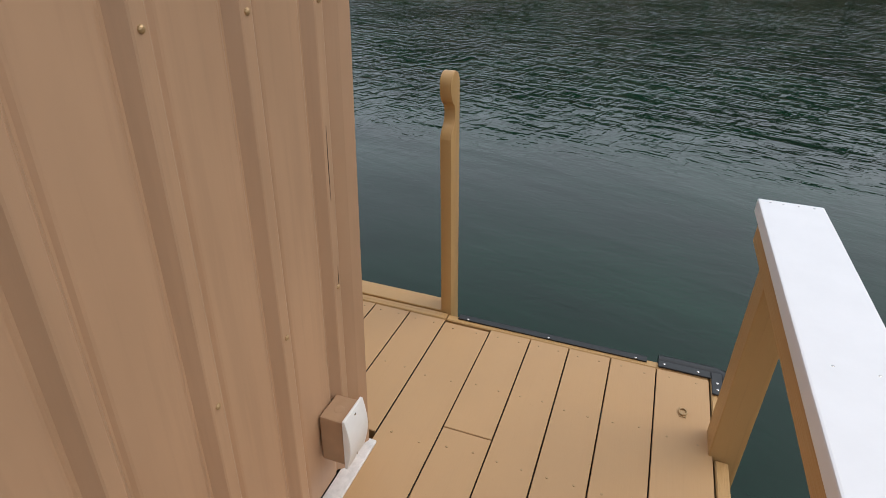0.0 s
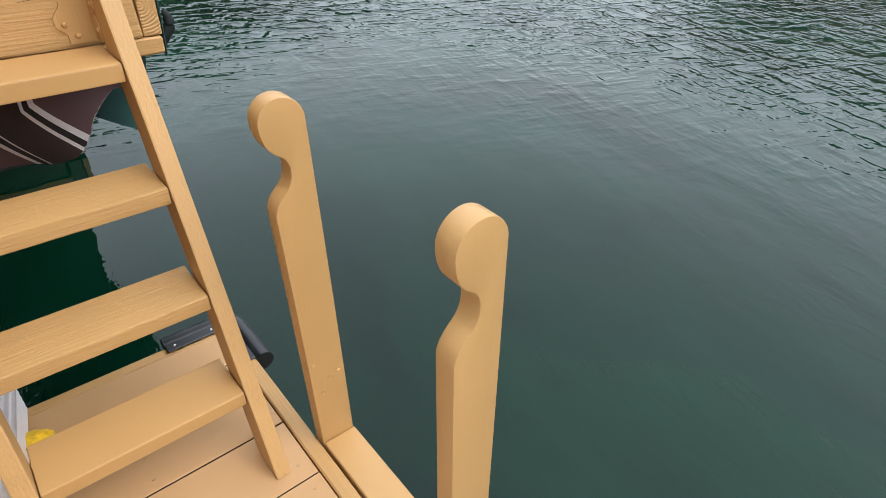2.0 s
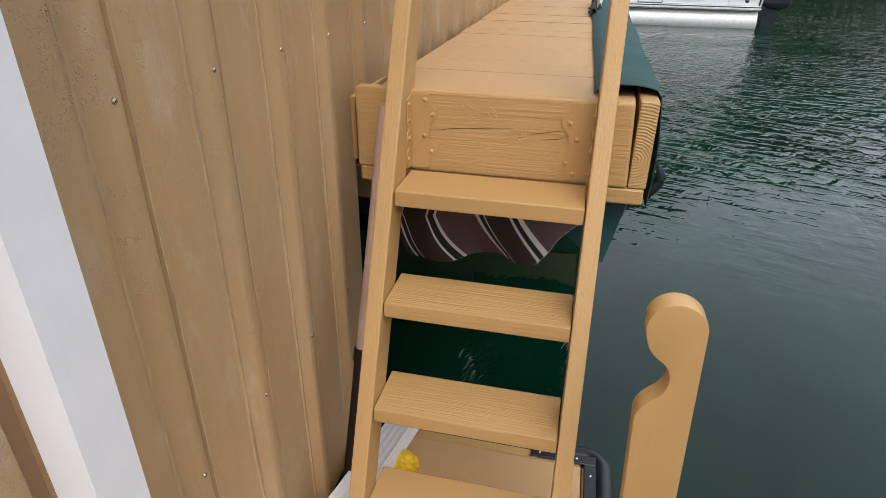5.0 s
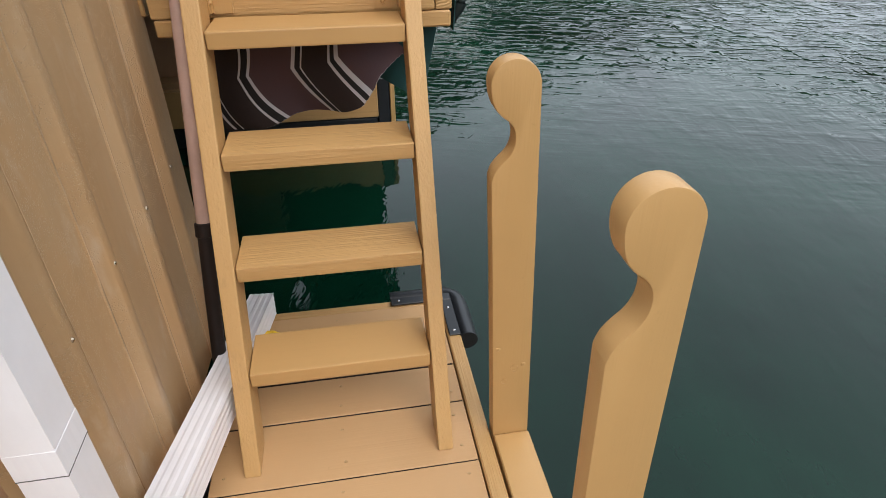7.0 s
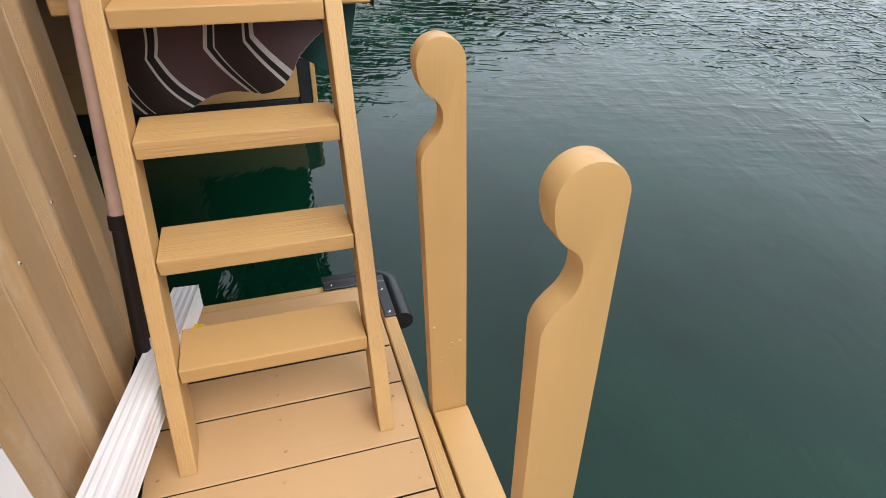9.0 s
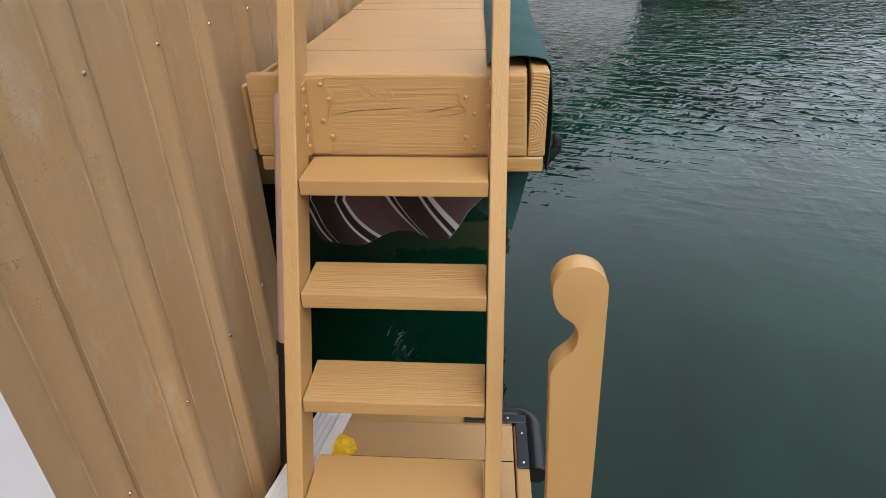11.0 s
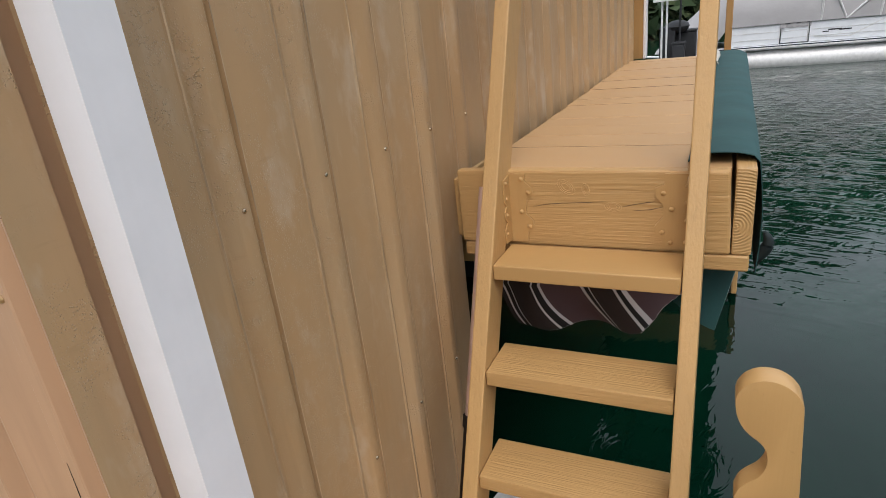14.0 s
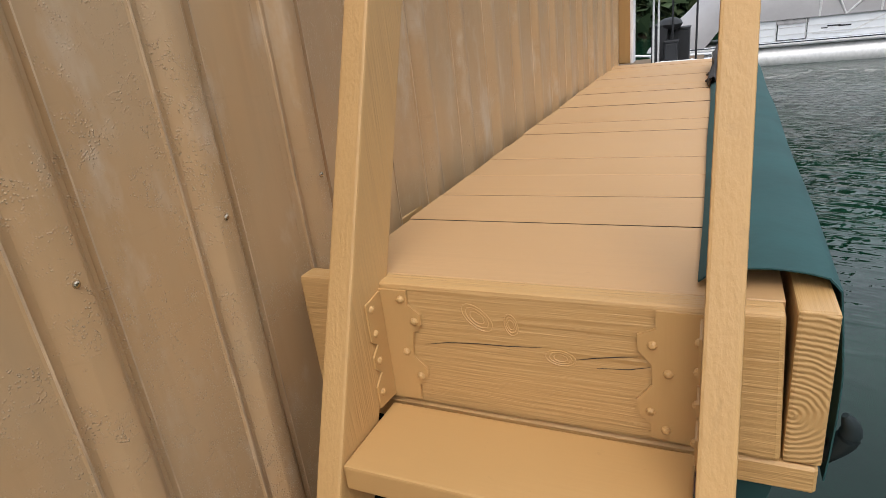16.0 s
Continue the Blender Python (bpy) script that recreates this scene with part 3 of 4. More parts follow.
def tie_plate(side, x, bolts_in):
    """Painted steel angle with a saw-toothed edge, one leg on the fascia and one on the stringer."""
    teeth = [(0, 0.94), (0.046, 0.942), (0.046, 0.966), (0.062, 0.985), (0.062, 0.998), (0.044, 1.016), (0.044, 1.03), (0.048, 1.055), (0.062, 1.07), (0.062, 1.086), (0.044, 1.1), (0.044, 1.122), (0, 1.122)]
    if side < 0:
        teeth = [(0, 0.94), (0.055, 0.942), (0.055, 0.962), (0.073, 0.98), (0.073, 0.997), (0.055, 1.02), (0.055, 1.05), (0.073, 1.07), (0.073, 1.09), (0.052, 1.1), (0.052, 1.124), (0, 1.124)]
    p = part("tie_plate", prism([(x + side * u, h) for u, h in teeth], "y", 1.6715, 1.6755), SMOOTH_Z, steps)
    for u, h in (((0.035, 1.109), (0.052, 1.075), (0.033, 1.023), (0.051, 0.984)) if side > 0 else ((0.055, 1.078), (0.036, 1.040), (0.056, 0.982), (0.037, 0.957))):
        part("bolt", dome((x + side * u, 1.671, h), 0.0062, (0, -1, 0), 0.8), SMOOTH_Z, p)
    xs = (x, x + side * 0.003)
    q = part("tie_plate", prism([(1.671, 0.945), (1.671 - 0.046, 0.95), (1.671 - 0.046, 0.985), (1.671 - 0.028, 1.0), (1.671 - 0.042, 1.015), (1.671 - 0.042, 1.032), (1.671 - 0.026, 1.045), (1.671 - 0.041, 1.058), (1.671 - 0.040, 1.115), (1.671, 1.12)], "x", min(xs), max(xs)), SMOOTH_Z, steps)
    for d, h in ((0.029, 1.104), (0.028, 1.065), (0.030, 1.022), (0.035, 0.972)):
        part("bolt", dome((x + side * 0.003, 1.671 - d, h), 0.006, (side, 0, 0), 0.8), SMOOTH_Z, q)


tie_plate(1, 0.1725, True)
tie_plate(-1, 0.6025, True)

# ---- upper platform ----
platform = thing("upper_platform", (0.38, 3.1, 0.93), "tan plank platform along the boathouse wall", "platform", kind="structure")
FASCIA = painted_wood("rough_fascia_wood", "x", relief=0.004)
bm = box(0.030, 0.694, 1.677, 1.714, 0.931, 1.1295, 0.006, 2)
for v in bm.verts:
    if v.co.x > 0.6:
        v.co.x -= 0.009 * max(0.0, (v.co.z - 0.94) / 0.19)
part("fascia", bm, FASCIA, platform)
bm = box(0.6955, 0.737, 1.681, 4.60, 0.931, 1.134, 0.005, 2)
bm.faces.ensure_lookup_table()
for f in bm.faces:
    if f.normal.y < -0.8:
        f.material_index = 1
part("edge_beam", bm, [WOOD_Y, END], platform)
part("lower_board", box(0.034, 0.734, 1.679, 1.738, 0.890, 0.929, 0.004), WOOD_X, platform)
part("ledger", box(-0.008, 0.012, 1.716, 4.60, 0.931, 1.095, 0.003), WOOD_Y, platform)
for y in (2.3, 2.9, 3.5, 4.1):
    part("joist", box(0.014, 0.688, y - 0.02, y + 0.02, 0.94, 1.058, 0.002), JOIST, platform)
# added board that keeps sky out of the reflections under the platform
part("sky_blocker", box(-0.13, 0.70, 4.621, 4.629, 0.06, 1.12, 0.002), SHADE_BLACK, platform, "unseen near-black board added to block the sky")
# added sheet: its black colour stands for the shade in the plank gaps
part("gap_shade_sheet", box(0.02, 0.686, 1.717, 4.58, 1.06, 1.082, 0), SHADE_BLACK, platform, "near-black sheet added so the plank gaps look dark")
rnd = random.Random(9)
y = 1.7145
while y < 4.56:
    first = y < 1.72
    w = 0.2365 if first else 0.1500 + rnd.uniform(-0.0015, 0.0015)
    left = 0.086 - 0.007 * (y - 1.7) + rnd.uniform(-0.003, 0.003)
    bm = box(left, 0.687, y, y + w, 1.092, 1.1285 if first else 1.128 + rnd.uniform(-0.0015, 0.0015), 0.0012)
    bm.normal_update()
    for f in bm.faces:
        f.material_index = int(f.normal.y > 0.9 or (f.normal.y < -0.9 and not first))
    part("plank", bm, [DECK_X, HOLE], platform)
    y += w + 0.0045

end_post = part("end_post", box(0.637, 0.676, 4.50, 4.56, 1.129, 2.5, 0.004), BROWN, None)
tagged(end_post, "brown wooden post standing at the platform's far end", "post")

# knots and drying cracks in the front board
for kx, kz, rx, rz, tilt in ((0.320, 1.088, 0.026, 0.014, -0.7), (0.433, 1.040, 0.020, 0.011, -0.1), (0.368, 1.082, 0.009, 0.016, 0.2)):
    for q in (1.0, 0.74, 0.45):
        ring = [(kx + q * (rx * math.cos(a) * math.cos(tilt) - rz * math.sin(a) * math.sin(tilt)), 1.6768, kz + q * (rx * math.cos(a) * math.sin(tilt) + rz * math.sin(a) * math.cos(tilt))) for a in np.linspace(0, math.tau, 22)]
        part("knot", tube(ring, 0.0010, 5), SMOOTH_Z, platform)
for pts in (((0.235, 1.036), (0.27, 1.043), (0.31, 1.047), (0.36, 1.049), (0.41, 1.053)), ((0.452, 1.040), (0.475, 1.046), (0.51, 1.053), (0.53, 1.056)), ((0.48, 1.032), (0.52, 1.036), (0.545, 1.043))):
    part("crack", tube([(x, 1.6766, z) for x, z in pts], [0.0003] + [0.0007] * (len(pts) - 2) + [0.0003], 5), HOLE, platform)

# ---- green canvas over the platform's edge ----
canvas = thing("canvas_cover", (0.70, 2.8, 1.136), "green canvas draped over the platform's outer edge", "tarpaulin")


def cover_fn(u, v):
    y = 1.738 + 2.70 * u
    wob = 0.006 * noise.noise(Vector((0, y * 3.1, 1))) + 0.003 * math.sin(y * 9)
    s = v * 0.435
    if s < 0.165:
        x, z = 0.594 - 0.022 * u + 0.012 * noise.noise(Vector((y * 1.2, 4, 0))) + s * (0.90 + 0.13 * u), 1.1395 + 0.016 * math.sin(s / 0.165 * math.pi) ** 0.6 + abs(wob) * (0.5 + s * 3)
    else:
        d = s - 0.165
        loose = math.exp(-((y - 1.72) / 0.5) ** 2)
        x = 0.7425 + 0.006 * min(1, d * 9) + (0.002 * loose + 0.006) * math.sin(min(1, d / 0.27) * 2.7) + wob * min(1, d * 6) + 0.02 * u
        z = 1.137 - d * (1 - 0.1 * u) + 0.004 * math.sin(y * 7)
    if v == 0:
        z = 1.1345
    return Vector((x, y, z))


part("drape", sheet(70, 26, cover_fn, 0.002), CANVAS, canvas, smooth=True)
part("under_flap", sheet(16, 12, lambda u, v: Vector((0.44 + (0.288 - 0.056 * v) * u, 1.79 + 0.20 * v * (1 - u) ** 2 + 0.010 * math.sin(u * 9 + v * 3), 0.925 - v * (0.15 + 0.10 * u))), 0.002), CANVAS, canvas, smooth=True)
HEM = plain("pale_hem_thread", (0.30, 0.40, 0.38), 0.8)
part("hem", tube([(0.7275 - 0.056 * k / 8, 1.787, 0.925 - 0.248 * k / 8) for k in range(9)], 0.0022, 6), HEM, canvas, "pale stitched hem")
roll = []
for i in range(13):
    q = i / 12
    roll.append((0.764 + 0.010 * math.sin(q * 5), 1.738 + 0.02 * q, 0.97 - 0.09 * q))
# same canvas, coloured near black for the shade inside the curl
part("end_roll", tube(roll, [0.004 + 0.010 * math.sin(i / 12 * math.pi) ** 0.7 for i in range(13)], 10), plain("canvas_painted_shade", (0.006, 0.013, 0.014), 0.7), canvas, "rolled hem with shade painted into its colour", smooth=True)
part("torn_corner", sheet(14, 10, lambda u, v: Vector((0.572 + 0.03 * v + 0.02 * noise.noise(Vector((u * 3, v * 4, 7))), 3.45 + 0.75 * u, 1.137 + 0.055 * math.sin(v * math.pi) * (0.4 + u) + 0.02 * abs(noise.noise(Vector((u * 5, v * 3, 2)))))), 0.002), PVC_DARK, canvas, "dark crumpled torn corner", smooth=True)
part("rag", sheet(10, 6, lambda u, v: Vector((0.600 + 0.022 * v + 0.008 * noise.noise(Vector((u * 4, v * 4, 1))), 3.55 + 0.45 * u, 1.165 + 0.03 * math.sin(u * 3) + 0.02 * math.sin(v * 3))), 0.002), plain("pale_rag", (0.5, 0.47, 0.42), 0.9), canvas, "pale twisted rag", smooth=True)
for yy in (3.55, 3.75):
    part("tie", tube([(0.588, yy, 1.141), (0.575, yy - 0.02, 1.15), (0.560, yy + 0.01, 1.142), (0.572, yy + 0.05, 1.147), (0.590, yy + 0.06, 1.142)], 0.005, 6), PVC_DARK, canvas, "frayed dark cord")


# ---- striped cloth under the platform ----
def striped():
    m, t, p = material("striped_cloth")
    uv = t.nodes.new("ShaderNodeUVMap")
    sep = t.nodes.new("ShaderNodeSeparateXYZ")
    t.links.new(uv.outputs[0], sep.inputs[0])
    r = t.nodes.new("ShaderNodeValToRGB")
    r.color_ramp.interpolation = "CONSTANT"
    el = r.color_ramp.elements
    maroon, black, white, brown = (0.085, 0.047, 0.05, 1), (0.014, 0.011, 0.012, 1), (0.55, 0.52, 0.53, 1), (0.030, 0.020, 0.019, 1)
    stops = [(0, brown), (0.030, white), (0.046, black), (0.075, white), (0.085, brown), (0.250, white), (0.260, black), (0.293, white), (0.311, maroon), (0.522, white), (0.540, black), (0.568, white), (0.578, brown), (0.706, white), (0.716, black), (0.738, white), (0.754, maroon)]
    while len(el) < len(stops):
        el.new(0.5)
    for e, (q, c) in zip(el, stops):
        e.position, e.color = q, c
    t.links.new(sep.outputs[0], r.inputs[0])
    t.links.new(r.outputs[0], p.inputs["Base Color"])
    p.inputs["Roughness"].default_value = 0.9
    bump(t, noise_tex(t, coords(t), 400, 2), p, 0.4, 0.001)
    return m


def cloth_fn(u, v):
    x = 0.015 + 0.58 * u
    low = float(np.interp(0.132 + 0.5215 * u, (0.03, 0.12, 0.23, 0.26, 0.305, 0.39, 0.44, 0.495, 0.53, 0.55, 0.63), (0.54, 0.555, 0.58, 0.59, 0.612, 0.622, 0.634, 0.668, 0.713, 0.745, 0.80)))
    z = 0.925 - (0.925 - low) * v
    y = 1.93 + 0.035 * math.sin(u * 13 + 2 * v) * v + 0.06 * v * math.sin(u * 4 + 1)
    x += 0.26 * max(0.0, v - 0.55) * (1 - 0.5 * u)
    x += 0.05 * v * math.sin(5 * v + u * 3) * (1 - u)
    return Vector((0.042 + 0.906 * x, y - 0.165, 0.088 + 0.906 * z))


def cloth():
    nu, nv = 48, 20
    bm = sheet(nu, nv, cloth_fn)
    lay = bm.loops.layers.uv.new("UVMap")
    bm.verts.index_update()
    for f in bm.faces:
        for lp in f.loops:
            lp[lay].uv = (lp.vert.index // (nv + 1) / nu, lp.vert.index % (nv + 1) / nv)
    bmesh.ops.solidify(bm, geom=bm.faces[:], thickness=0.002)
    ob = part("striped_cloth", bm, striped(), None, smooth=True)
    part("stitching", tube([cloth_fn(k / 60, 1.0) + Vector((0, -0.001, 0.002 * (k % 2))) for k in range(61)], 0.0011, 5), plain("pale_thread", (0.32, 0.30, 0.29), 0.9), ob, "pale stitched edge")
    return tagged(ob, "maroon cloth with white and black stripes hanging under the platform", "cloth")


cloth()

# ---- downspout, pipe, outlet, sponge ----
SEAM = plain("grey_seam_dirt", (0.10, 0.095, 0.09), 0.8, vary=0.4, scale=40)
spout = thing("downspout", (0.03, 0.72, 0.03), "white corrugated aluminium downspout with an elbow and ground run", "downspout")


def fluted(a, b, w, d, up, deep_flute=0.0026):
    """A rectangular downspout length with shallow flutes, from a to b."""
    a, b, up = Vector(a), Vector(b), Vector(up)
    n = (b - a).normalized()
    s = n.cross(up).normalized()
    out = []
    steps_w = 13
    for face in range(4):
        for i in range(steps_w):
            q = i / steps_w - 0.5
            groove = deep_flute * (0.5 - 0.5 * math.cos(i * math.tau / 3.25)) if 0 < i < steps_w else 0
            if face == 0:
                out.append((w * q, d / 2 - groove))
            elif face == 1:
                out.append((w / 2 - groove, -d * q))
            elif face == 2:
                out.append((-w * q, -d / 2 + groove))
            else:
                out.append((-w / 2 + groove, d * q))
    bm = bmesh.new()
    lo = [bm.verts.new(a + s * p + up * q) for p, q in out]
    hi = [bm.verts.new(b + s * p + up * q) for p, q in out]
    k = len(out)
    for i in range(k):
        bm.faces.new((lo[i], lo[(i + 1) % k], hi[(i + 1) % k], hi[i]))
    bm.faces.new(lo[::-1])
    inner = [bm.verts.new(b + (s * p + up * q) * 0.93) for p, q in out]
    deep = [bm.verts.new(b - n * 0.15 + (s * p + up * q) * 0.93) for p, q in out]
    for i in range(k):
        j = (i + 1) % k
        bm.faces.new((hi[i], hi[j], inner[j], inner[i]))
        bm.faces.new((inner[i], inner[j], deep[j], deep[i]))
    bm.faces.new(deep)
    bmesh.ops.recalc_face_normals(bm, faces=bm.faces)
    return bm


part("upright", fluted((0.046, 0.7195, 0.375), (0.046, 0.7195, 2.7), 0.068, 0.059, (1, 0, 0), 0.00012), WHITE, spout)
for z in (0.41, 0.60):
    part("collar", fluted((0.046, 0.7195, z), (0.046, 0.7195, z + 0.045), 0.0692, 0.0602, (1, 0, 0), 0.0003), WHITE, spout)
    part("collar_seam", fluted((0.046, 0.7195, z - 0.0016), (0.046, 0.7195, z - 0.0001), 0.0698, 0.0608, (1, 0, 0), 0.0003), SEAM, spout, "dirty joint line")
bm = bmesh.new()
rings = []
for i in range(41):
    q = i / 40
    a = q * math.radians(79)
    c = Vector((0.046 + 0.008 * q, 0.7195 + 0.205 * (1 - math.cos(a)), 0.402 - 0.185 * math.sin(a)))
    nrm = Vector((0, -math.cos(a), -math.sin(a)))
    puff = 1.015 + 0.035 * math.cos(i * math.tau / 4)
    side = Vector((1, 0, 0))
    rings.append([bm.verts.new(c + side * sx * (0.031 + 0.006 * q) * puff + nrm * sy * (0.034 + 0.004 * q) * puff) for sx, sy in ((1, 1), (1, -1), (-1, -1), (-1, 1))])
for r0, r1 in zip(rings, rings[1:]):
    for i in range(4):
        bm.faces.new((r0[i], r0[(i + 1) % 4], r1[(i + 1) % 4], r1[i]))
bmesh.ops.recalc_face_normals(bm, faces=bm.faces)
part("elbow", bm, WHITE, spout)
part("ground_run", fluted((0.052, 0.885, 0.212), (0.134, 1.735, 0.046), 0.074, 0.074, (0, 0.19, 0.98), 0.0017), WHITE, spout)

pole = thing("leaning_pole", (0.06, 1.40, 0.1), "faded pink pole with a dark brown sleeve leaning beside the ladder", "pole")
POLE_A, POLE_B = Vector((0.060, 1.40, 0.1175)), Vector((0.1145, 1.66, 1.09))
def pole_at(z):
    return POLE_A.lerp(POLE_B, (z - 0.1175) / (1.09 - 0.1175))
part("upper_pipe", tube([pole_at(0.46), pole_at(0.8), pole_at(1.09)], 0.0165, 14), PINK, pole, "faded pink plastic pipe", smooth=True)
part("sleeve", tube([pole_at(0.1175), pole_at(0.24), pole_at(0.455), pole_at(0.457), pole_at(0.488), pole_at(0.490)], [0.018, 0.018, 0.018, 0.022, 0.022, 0.0165], 14), PVC_DARK, pole, "dark brown sleeve", smooth=True)

outlet = thing("outlet_box", (-0.165, 0.63, 0.2), "tan weatherproof outlet box with a white cover on the wall", "outlet")
part("box_body", box(-0.208, -0.118, 0.574, 0.640, 0.142, 0.288, 0.004, 2), BOX_TAN, outlet)
part("cover", prism([(0.5735, 0.134), (0.5735, 0.298)] + [(0.566 - 0.013 * math.sin(q * math.pi), 0.298 - 0.164 * q) for q in np.linspace(0, 1, 13)], "x", -0.213, -0.113, 0.003), COVER_WHITE, outlet, "scuffed white cover plate")
part("knockout", dome((-0.167, 0.605, 0.288), 0.014, (0, 0, 1), 0.08, 14), BOX_TAN, outlet)
for z in (0.147, 0.284):
    part("cover_screw", dome((-0.163, 0.5625, z), 0.004, (0, -1, 0), 0.5), STEEL, outlet)

bm = bmesh.new()
bmesh.ops.create_icosphere(bm, subdivisions=4, radius=1)
for v in bm.verts:
    k = 1 + 0.10 * noise.noise(v.co * 3) + 0.07 * noise.noise(v.co * 11)
    v.co = Vector((0.147 + v.co.x * 0.068 * k, 1.562 + v.co.y * 0.042 * k, 0.0 + (v.co.z * 0.9 + 0.86) * 0.034 * k))
tagged(part("sponge", bm, YELLOW, None, smooth=True), "fuzzy yellow sponge lying on the deck planks", "sponge")

# ---- next dock section below the platform ----
lower = thing("lower_dock", (0.35, 4.6, -0.3), "tan planked dock section under the platform", "dock", kind="structure")
part("rim_board", box(-1.45, 0.68, 4.20, 4.24, -0.26, -0.01, 0.004), WOOD_X, lower)
part("black_corner", box(0.682, 0.765, 4.205, 4.26, -0.36, 0.01, 0.006), RUBBER, lower, "black corner post")
part("edge_strip", box(0.767, 0.80, 4.2, 6.4, -0.36, 0.0, 0.004), WOOD_Y, lower)
for i in range(14):
    part("plank", box(-1.45, 0.76, 4.245 + i * 0.15, 4.39 + i * 0.15, -0.04, -0.003, 0.003), DECK_X, lower)
part("float", box(-1.45, 0.676, 4.205, 6.3, -0.6, -0.263, 0.012), RUBBER, lower, "black float tub")
flo = thing("dock_float", (0.3, 0.3, -0.6), "black plastic dock float under the deck", "float")
part("tub", box(-0.3, 0.60, -0.3, 1.4, -0.62, -0.192, 0.03, 2), RUBBER, flo)

# ---- pontoon boat moored across the cove ----
BOAT_Y = 17.65
GREY_COVER = plain("grey_boat_cover", (0.34, 0.32, 0.32), 0.75, vary=0.08, scale=1.5, relief=0.02)
FENCE = plain("white_boat_panel", (0.72, 0.72, 0.74), 0.35, vary=0.03)
ALU = plain("brushed_aluminium", (0.66, 0.64, 0.63), 0.5, 0.35)
NAVY = plain("dark_outboard_cowl", (0.022, 0.026, 0.036), 0.3)
DARK = plain("dark_goods", (0.012, 0.012, 0.014), 0.6)

boat = thing("pontoon_boat", (2.1, BOAT_Y + 1.1, WATER_Z), "white pontoon boat under a grey fitted cover", "boat")
for y in (BOAT_Y + 0.3, BOAT_Y + 2.0):
    xs = [-1.25, -1.1, -0.8, -0.3, 4.74]
    part("pontoon", tube([(x, y, -0.27 + (0.14 if x < -1.2 else 0.06 if x < -1 else 0)) for x in xs], [0.03, 0.14, 0.25, 0.30, 0.30], 20), ALU, boat, "aluminium pontoon", smooth=True)
part("deck_edge", box(-1.0, 4.76, BOAT_Y, BOAT_Y + 2.4, 0.02, 0.13, 0.02, 2), FENCE, boat)
part("rub_rail", box(-1.02, 4.78, BOAT_Y - 0.025, BOAT_Y, 0.045, 0.085, 0.006), ALU, boat)
part("skirt_band", box(-1.0, 4.75, BOAT_Y - 0.008, BOAT_Y - 0.001, 0.088, 0.115, 0.002), NAVY, boat, "dark band")
for a, b in ((0.62, 1.76), (1.80, 2.36), (2.40, 3.98), (4.0, 4.68)):
    f = part("fence_panel", box(a, b, BOAT_Y + 0.05, BOAT_Y + 0.08, 0.14, 0.60, 0.006), FENCE, boat)
    for z in (0.27, 0.43):
        part("groove_rail", box(a + 0.02, b - 0.02, BOAT_Y + 0.040, BOAT_Y + 0.0495, z - 0.006, z + 0.006, 0.002), ALU, f)
    part("post_rail", tube([(b + 0.01, BOAT_Y + 0.045, 0.13), (b + 0.01, BOAT_Y + 0.045, 0.62)], 0.016, 8), ALU, f)
part("top_rail", tube([(0.6, BOAT_Y + 0.06, 0.62), (4.70, BOAT_Y + 0.06, 0.62)], 0.02, 8), ALU, boat)
part("gate_frame", tube([(1.78, BOAT_Y + 0.036, 0.15), (1.78, BOAT_Y + 0.036, 0.6), (2.38, BOAT_Y + 0.036, 0.6), (2.38, BOAT_Y + 0.036, 0.15), (1.78, BOAT_Y + 0.036, 0.15)], 0.012, 6), NAVY, boat, "dark gate outline")
part("gate_cloth", sheet(12, 5, lambda u, v: Vector((1.76 + 0.66 * u, BOAT_Y + 0.03 - 0.02 * math.sin(u * 19) * v, 0.63 - 0.13 * v)), 0.004), GREY_COVER, boat, "grey cover flap over the gate", smooth=True)
for x in (0.9, 1.4, 2.6, 3.1, 3.5, 4.3):
    part("snap", dome((x, BOAT_Y + 0.03, 0.625), 0.022, (0, -1, 0), 0.6), NAVY, boat)
part("bow_rail", tube([(-1.5, BOAT_Y + 0.1, 0.08), (-1.1, BOAT_Y - 0.02, 0.05), (-0.4, BOAT_Y - 0.03, 0.0), (0.6, BOAT_Y - 0.03, -0.01)], 0.03, 8), FENCE, boat, smooth=True)
for k, (x0, x1, z0, z1) in enumerate(((2.67, 2.80, 0.335, 0.36), (2.78, 3.05, 0.37, 0.40), (3.0, 3.25, 0.355, 0.385))):
    part("decal", box(x0, x1, BOAT_Y + 0.043, BOAT_Y + 0.0485, z0, z1, 0.004), DARK, boat, "dark script mark")
part("stripe", prism([(2.5, 0.235), (3.25, 0.20), (3.97, 0.57), (3.92, 0.575), (3.22, 0.225), (2.5, 0.255)], "y", BOAT_Y + 0.043, BOAT_Y + 0.0485), ALU, boat)
part("hatch", dome((4.42, BOAT_Y + 0.05, 0.25), 0.055, (0, -1, 0), 0.2, 12), DARK, boat)


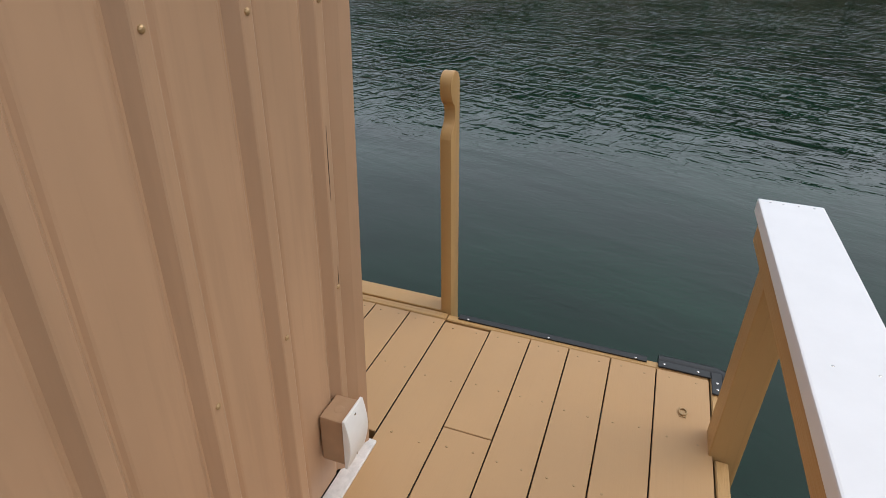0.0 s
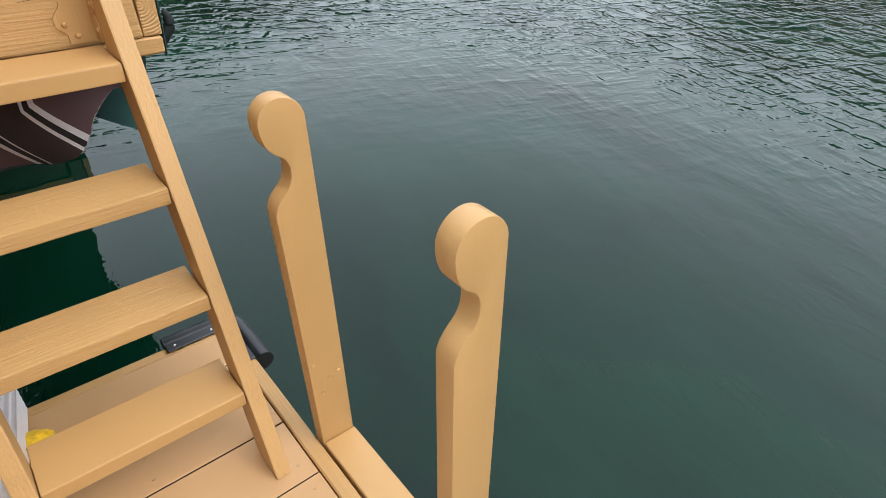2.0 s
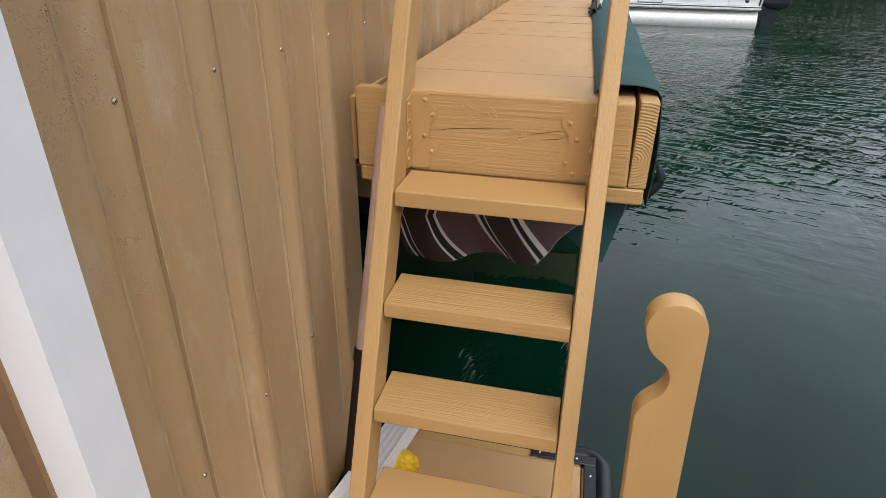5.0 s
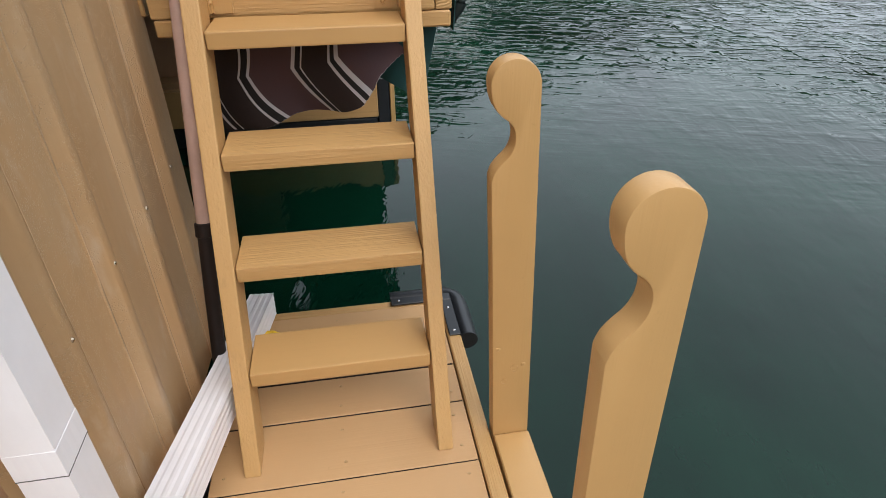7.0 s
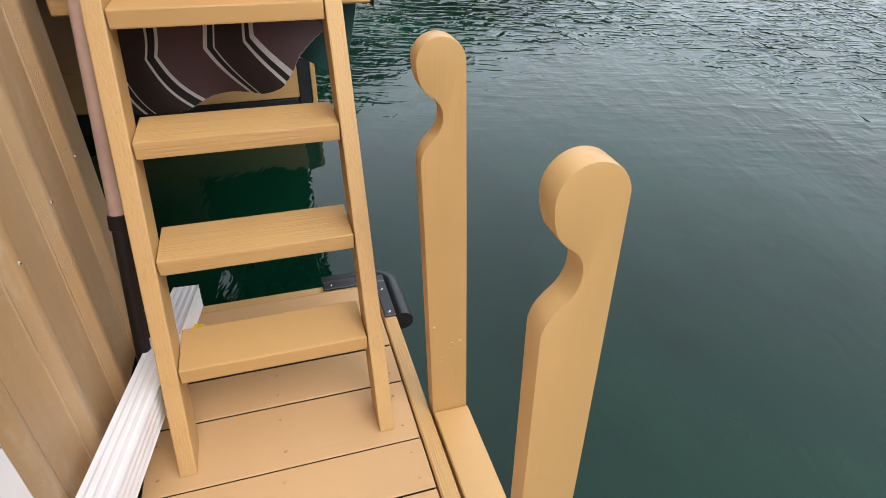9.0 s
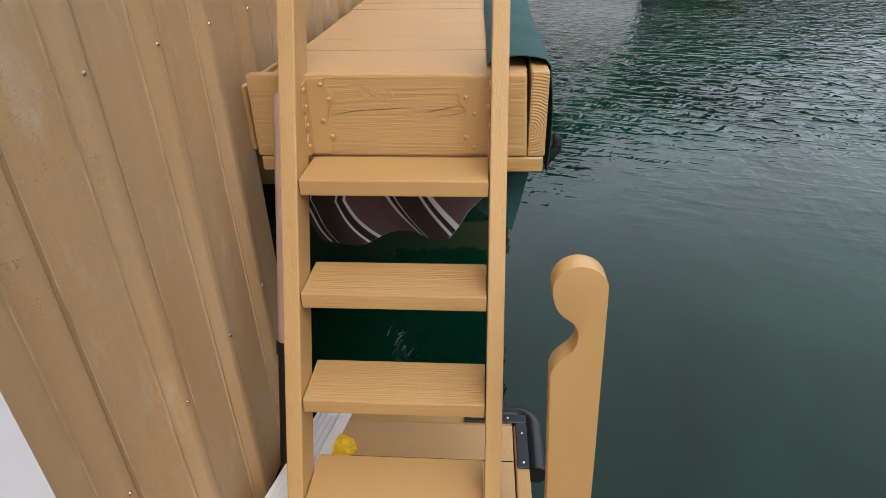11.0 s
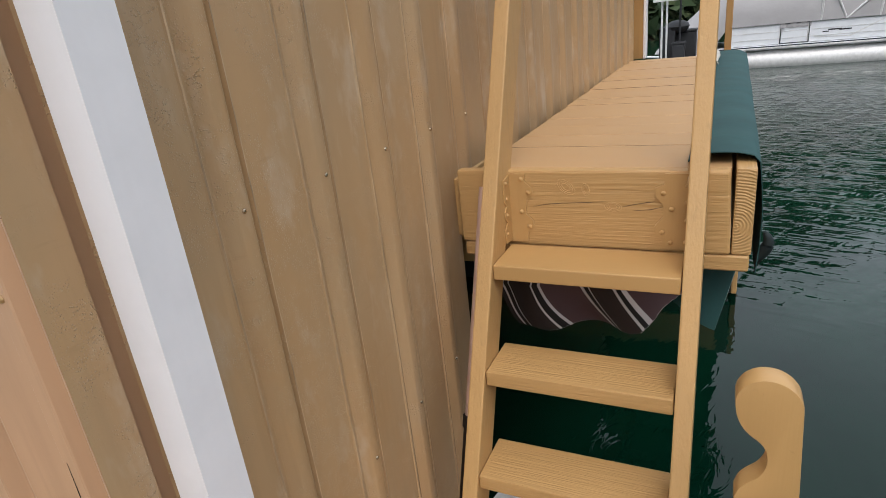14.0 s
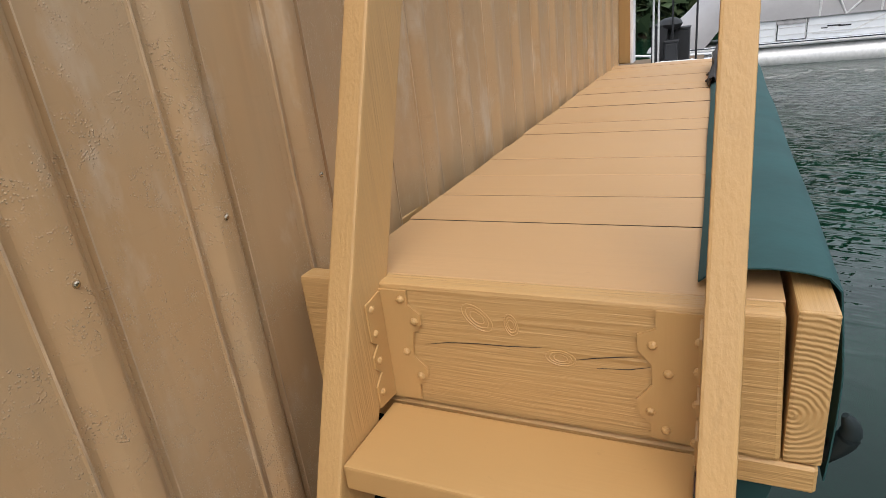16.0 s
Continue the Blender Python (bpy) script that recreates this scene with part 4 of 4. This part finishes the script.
def boat_cover(u, v):
    x = -1.15 + 6.0 * u
    a = v * math.pi
    front_in = min(1, max(0, (x + 1.15) / 1.75))
    back_in = min(1, max(0, (4.85 - x) / 0.75)) ** 0.8
    base_z = 0.61 if x > 0.62 else 0.61 - 0.52 * min(1, (0.62 - x) / 0.4)
    ridge = 0.14 + 1.65 * front_in * (0.35 + 0.65 * back_in) + 0.06 * math.sin(x * 2.1) * front_in
    ridge = max(ridge, base_z + 0.02)
    y = BOAT_Y + 1.2 - 1.2 * math.cos(a) * (0.75 + 0.25 * min(1, front_in * 1.6))
    sag = 0.035 * noise.noise(Vector((x * 1.7, y * 1.7, 0))) + 0.02 * math.sin(x * 9 + y * 3) * (1 - front_in)
    return Vector((x, y, base_z + (ridge - base_z) * math.sin(a) ** 0.75 + sag * math.sin(a)))


part("cover", sheet(72, 30, boat_cover), GREY_COVER, boat, "grey fitted canvas cover", smooth=True)
for pts in (((2.61, 0.61), (2.63, 1.5)), ((3.12, 0.61), (2.84, 1.25), (2.5, 1.6)), ((3.12, 0.61), (3.80, 1.25), (4.1, 1.55)), ((3.77, 0.61), (3.82, 1.5))):
    part("canopy_tube", tube([(x, BOAT_Y + 0.02 - 0.05 * k, z) for k, (x, z) in enumerate(pts)], 0.026, 8), ALU, boat, smooth=True)
part("stern_rail", tube([(4.76, BOAT_Y + 0.1, 0.05), (4.82, BOAT_Y + 0.1, 0.6), (4.86, BOAT_Y + 0.1, 0.95), (4.74, BOAT_Y + 0.1, 1.05)], 0.02, 8), ALU, boat, smooth=True)

motor = thing("outboard_motor", (5.15, BOAT_Y + 1.0, WATER_Z), "dark outboard motor on the stern of the boat", "motor")
bm = bmesh.new()
bmesh.ops.create_icosphere(bm, subdivisions=4, radius=1)
for v in bm.verts:
    c = Vector([math.copysign(abs(k) ** 0.72, k) for k in v.co])
    v.co = Vector((5.30 + c.x * 0.40 * (1 - 0.18 * c.z) + 0.05 * c.z, BOAT_Y + 1.0 + c.y * 0.24, 0.33 + c.z * 0.33 - 0.05 * c.x))
part("cowl", bm, NAVY, motor, smooth=True)
part("mark", box(5.28, 5.52, BOAT_Y + 0.745, BOAT_Y + 0.765, 0.30, 0.34, 0.004), ALU, motor, "pale lettering bar")
part("cowl_band", box(4.98, 5.62, BOAT_Y + 0.748, BOAT_Y + 0.77, 0.16, 0.18, 0.004), DARK, motor)
part("leg", prism([(5.08, -0.95), (5.30, -0.95), (5.45, 0.06), (5.02, 0.06)], "y", BOAT_Y + 0.9, BOAT_Y + 1.1, 0.02), NAVY, motor)
part("bracket", box(4.78, 5.08, BOAT_Y + 0.85, BOAT_Y + 1.15, -0.15, 0.12, 0.02), NAVY, motor)

# ---- far dock with stored goods ----
dock = thing("far_dock", (-1.3, 15.5, WATER_Z), "low grey dock with a light steel canopy frame", "dock")
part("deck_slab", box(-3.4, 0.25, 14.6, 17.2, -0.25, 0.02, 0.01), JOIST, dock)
part("edge", box(-3.4, 0.26, 14.57, 14.598, -0.2, 0.03, 0.005), DARK, dock)
for x in (-0.72, -0.62, -0.35, 0.12):
    part("canopy_post", tube([(x, 15.0 + (x + 1) * 0.4, 0.02), (x, 15.0 + (x + 1) * 0.4, 2.6)], 0.022, 8), ALU if x < -0.5 else DARK, dock, smooth=True)
part("canopy_beam", box(-0.9, 0.15, 15.0, 15.06, 1.42, 1.47, 0.005), ALU, dock)
for i, (x, y, w, h, d) in enumerate(((-0.62, 15.6, 0.34, 0.82, 0.5), (-0.28, 15.9, 0.5, 0.72, 0.5), (-0.36, 15.2, 0.26, 0.5, 0.3))):
    b = thing("storage_bin", (x, y, 0.02), "black plastic storage bin on the far dock", "bin", "bins on the far dock")
    part("bin_body", box(x - w / 2, x + w / 2, y - d / 2, y + d / 2, 0.022, h, 0.03, 2), DARK, b)
    part("lid", box(x - w / 2 - 0.015, x + w / 2 + 0.015, y - d / 2 - 0.015, y + d / 2 + 0.015, h + 0.002, h + 0.05, 0.015, 2), DARK, b)
gear = part("gear_bag", dome((-0.42, 15.55, 0.86), 0.26, (0, 0, 1), 0.55, 14), DARK, None, smooth=True)
tagged(gear, "rounded dark gear bag on top of the bins", "bag")
bm = bmesh.new()
bmesh.ops.create_grid(bm, x_segments=20, y_segments=10, size=0.5)
for v in bm.verts:
    v.co = Vector((0.0 + v.co.x * 1.3, 14.85 + v.co.y * 0.4, 0.09 + 0.05 * noise.noise(v.co * 9) + 0.06 * math.cos(v.co.y * 3)))
bmesh.ops.solidify(bm, geom=bm.faces[:], thickness=0.003)
tagged(part("folded_tarp", bm, FENCE, None, smooth=True), "crumpled white tarp lying on the far dock", "tarp")

# ---- deck planks, last ----
rnd = random.Random(2)
for x0, x1, y0, y1 in plank_spans:
    cuts = [x0, x1]
    if x0 < -1:
        cuts = [x0, 0.15 if abs(y0 - 0.2735) < 0.01 else rnd.choice((-1.3, -1.6, -1.9)), x1]
    for a, b in zip(cuts, cuts[1:]):
        bm = box(a + 0.001, b - 0.001, y0, y1, -0.038, rnd.uniform(-0.0012, 0.0012), 0.002)
        bm.normal_update()
        for f in bm.faces:
            f.material_index = int(abs(f.normal.y) > 0.9)
        part("plank", bm, [DECK_X, HOLE], floor)
bm = bmesh.new()
for x0, x1, y0, y1 in plank_spans:
    for x in (x1 - 0.035, x1 - 0.33, x1 - 0.62) + (() if x0 > -1 else (x1 - 0.95, x1 - 1.4, x1 - 2.0)):
        if x < x0 + 0.02:
            continue
        for q in (0.24, 0.76):
            o = Vector((x + rnd.uniform(-0.008, 0.008), y0 + (y1 - y0) * q, 0.0012))
            bmesh.ops.create_cone(bm, cap_ends=True, segments=8, radius1=0.0043, radius2=0.0034, depth=0.0016, matrix=Matrix.Translation(o))
part("deck_screws", bm, BRASS, floor)
bpy.data.objects["deck_screws"]["kind"] = "stuff"
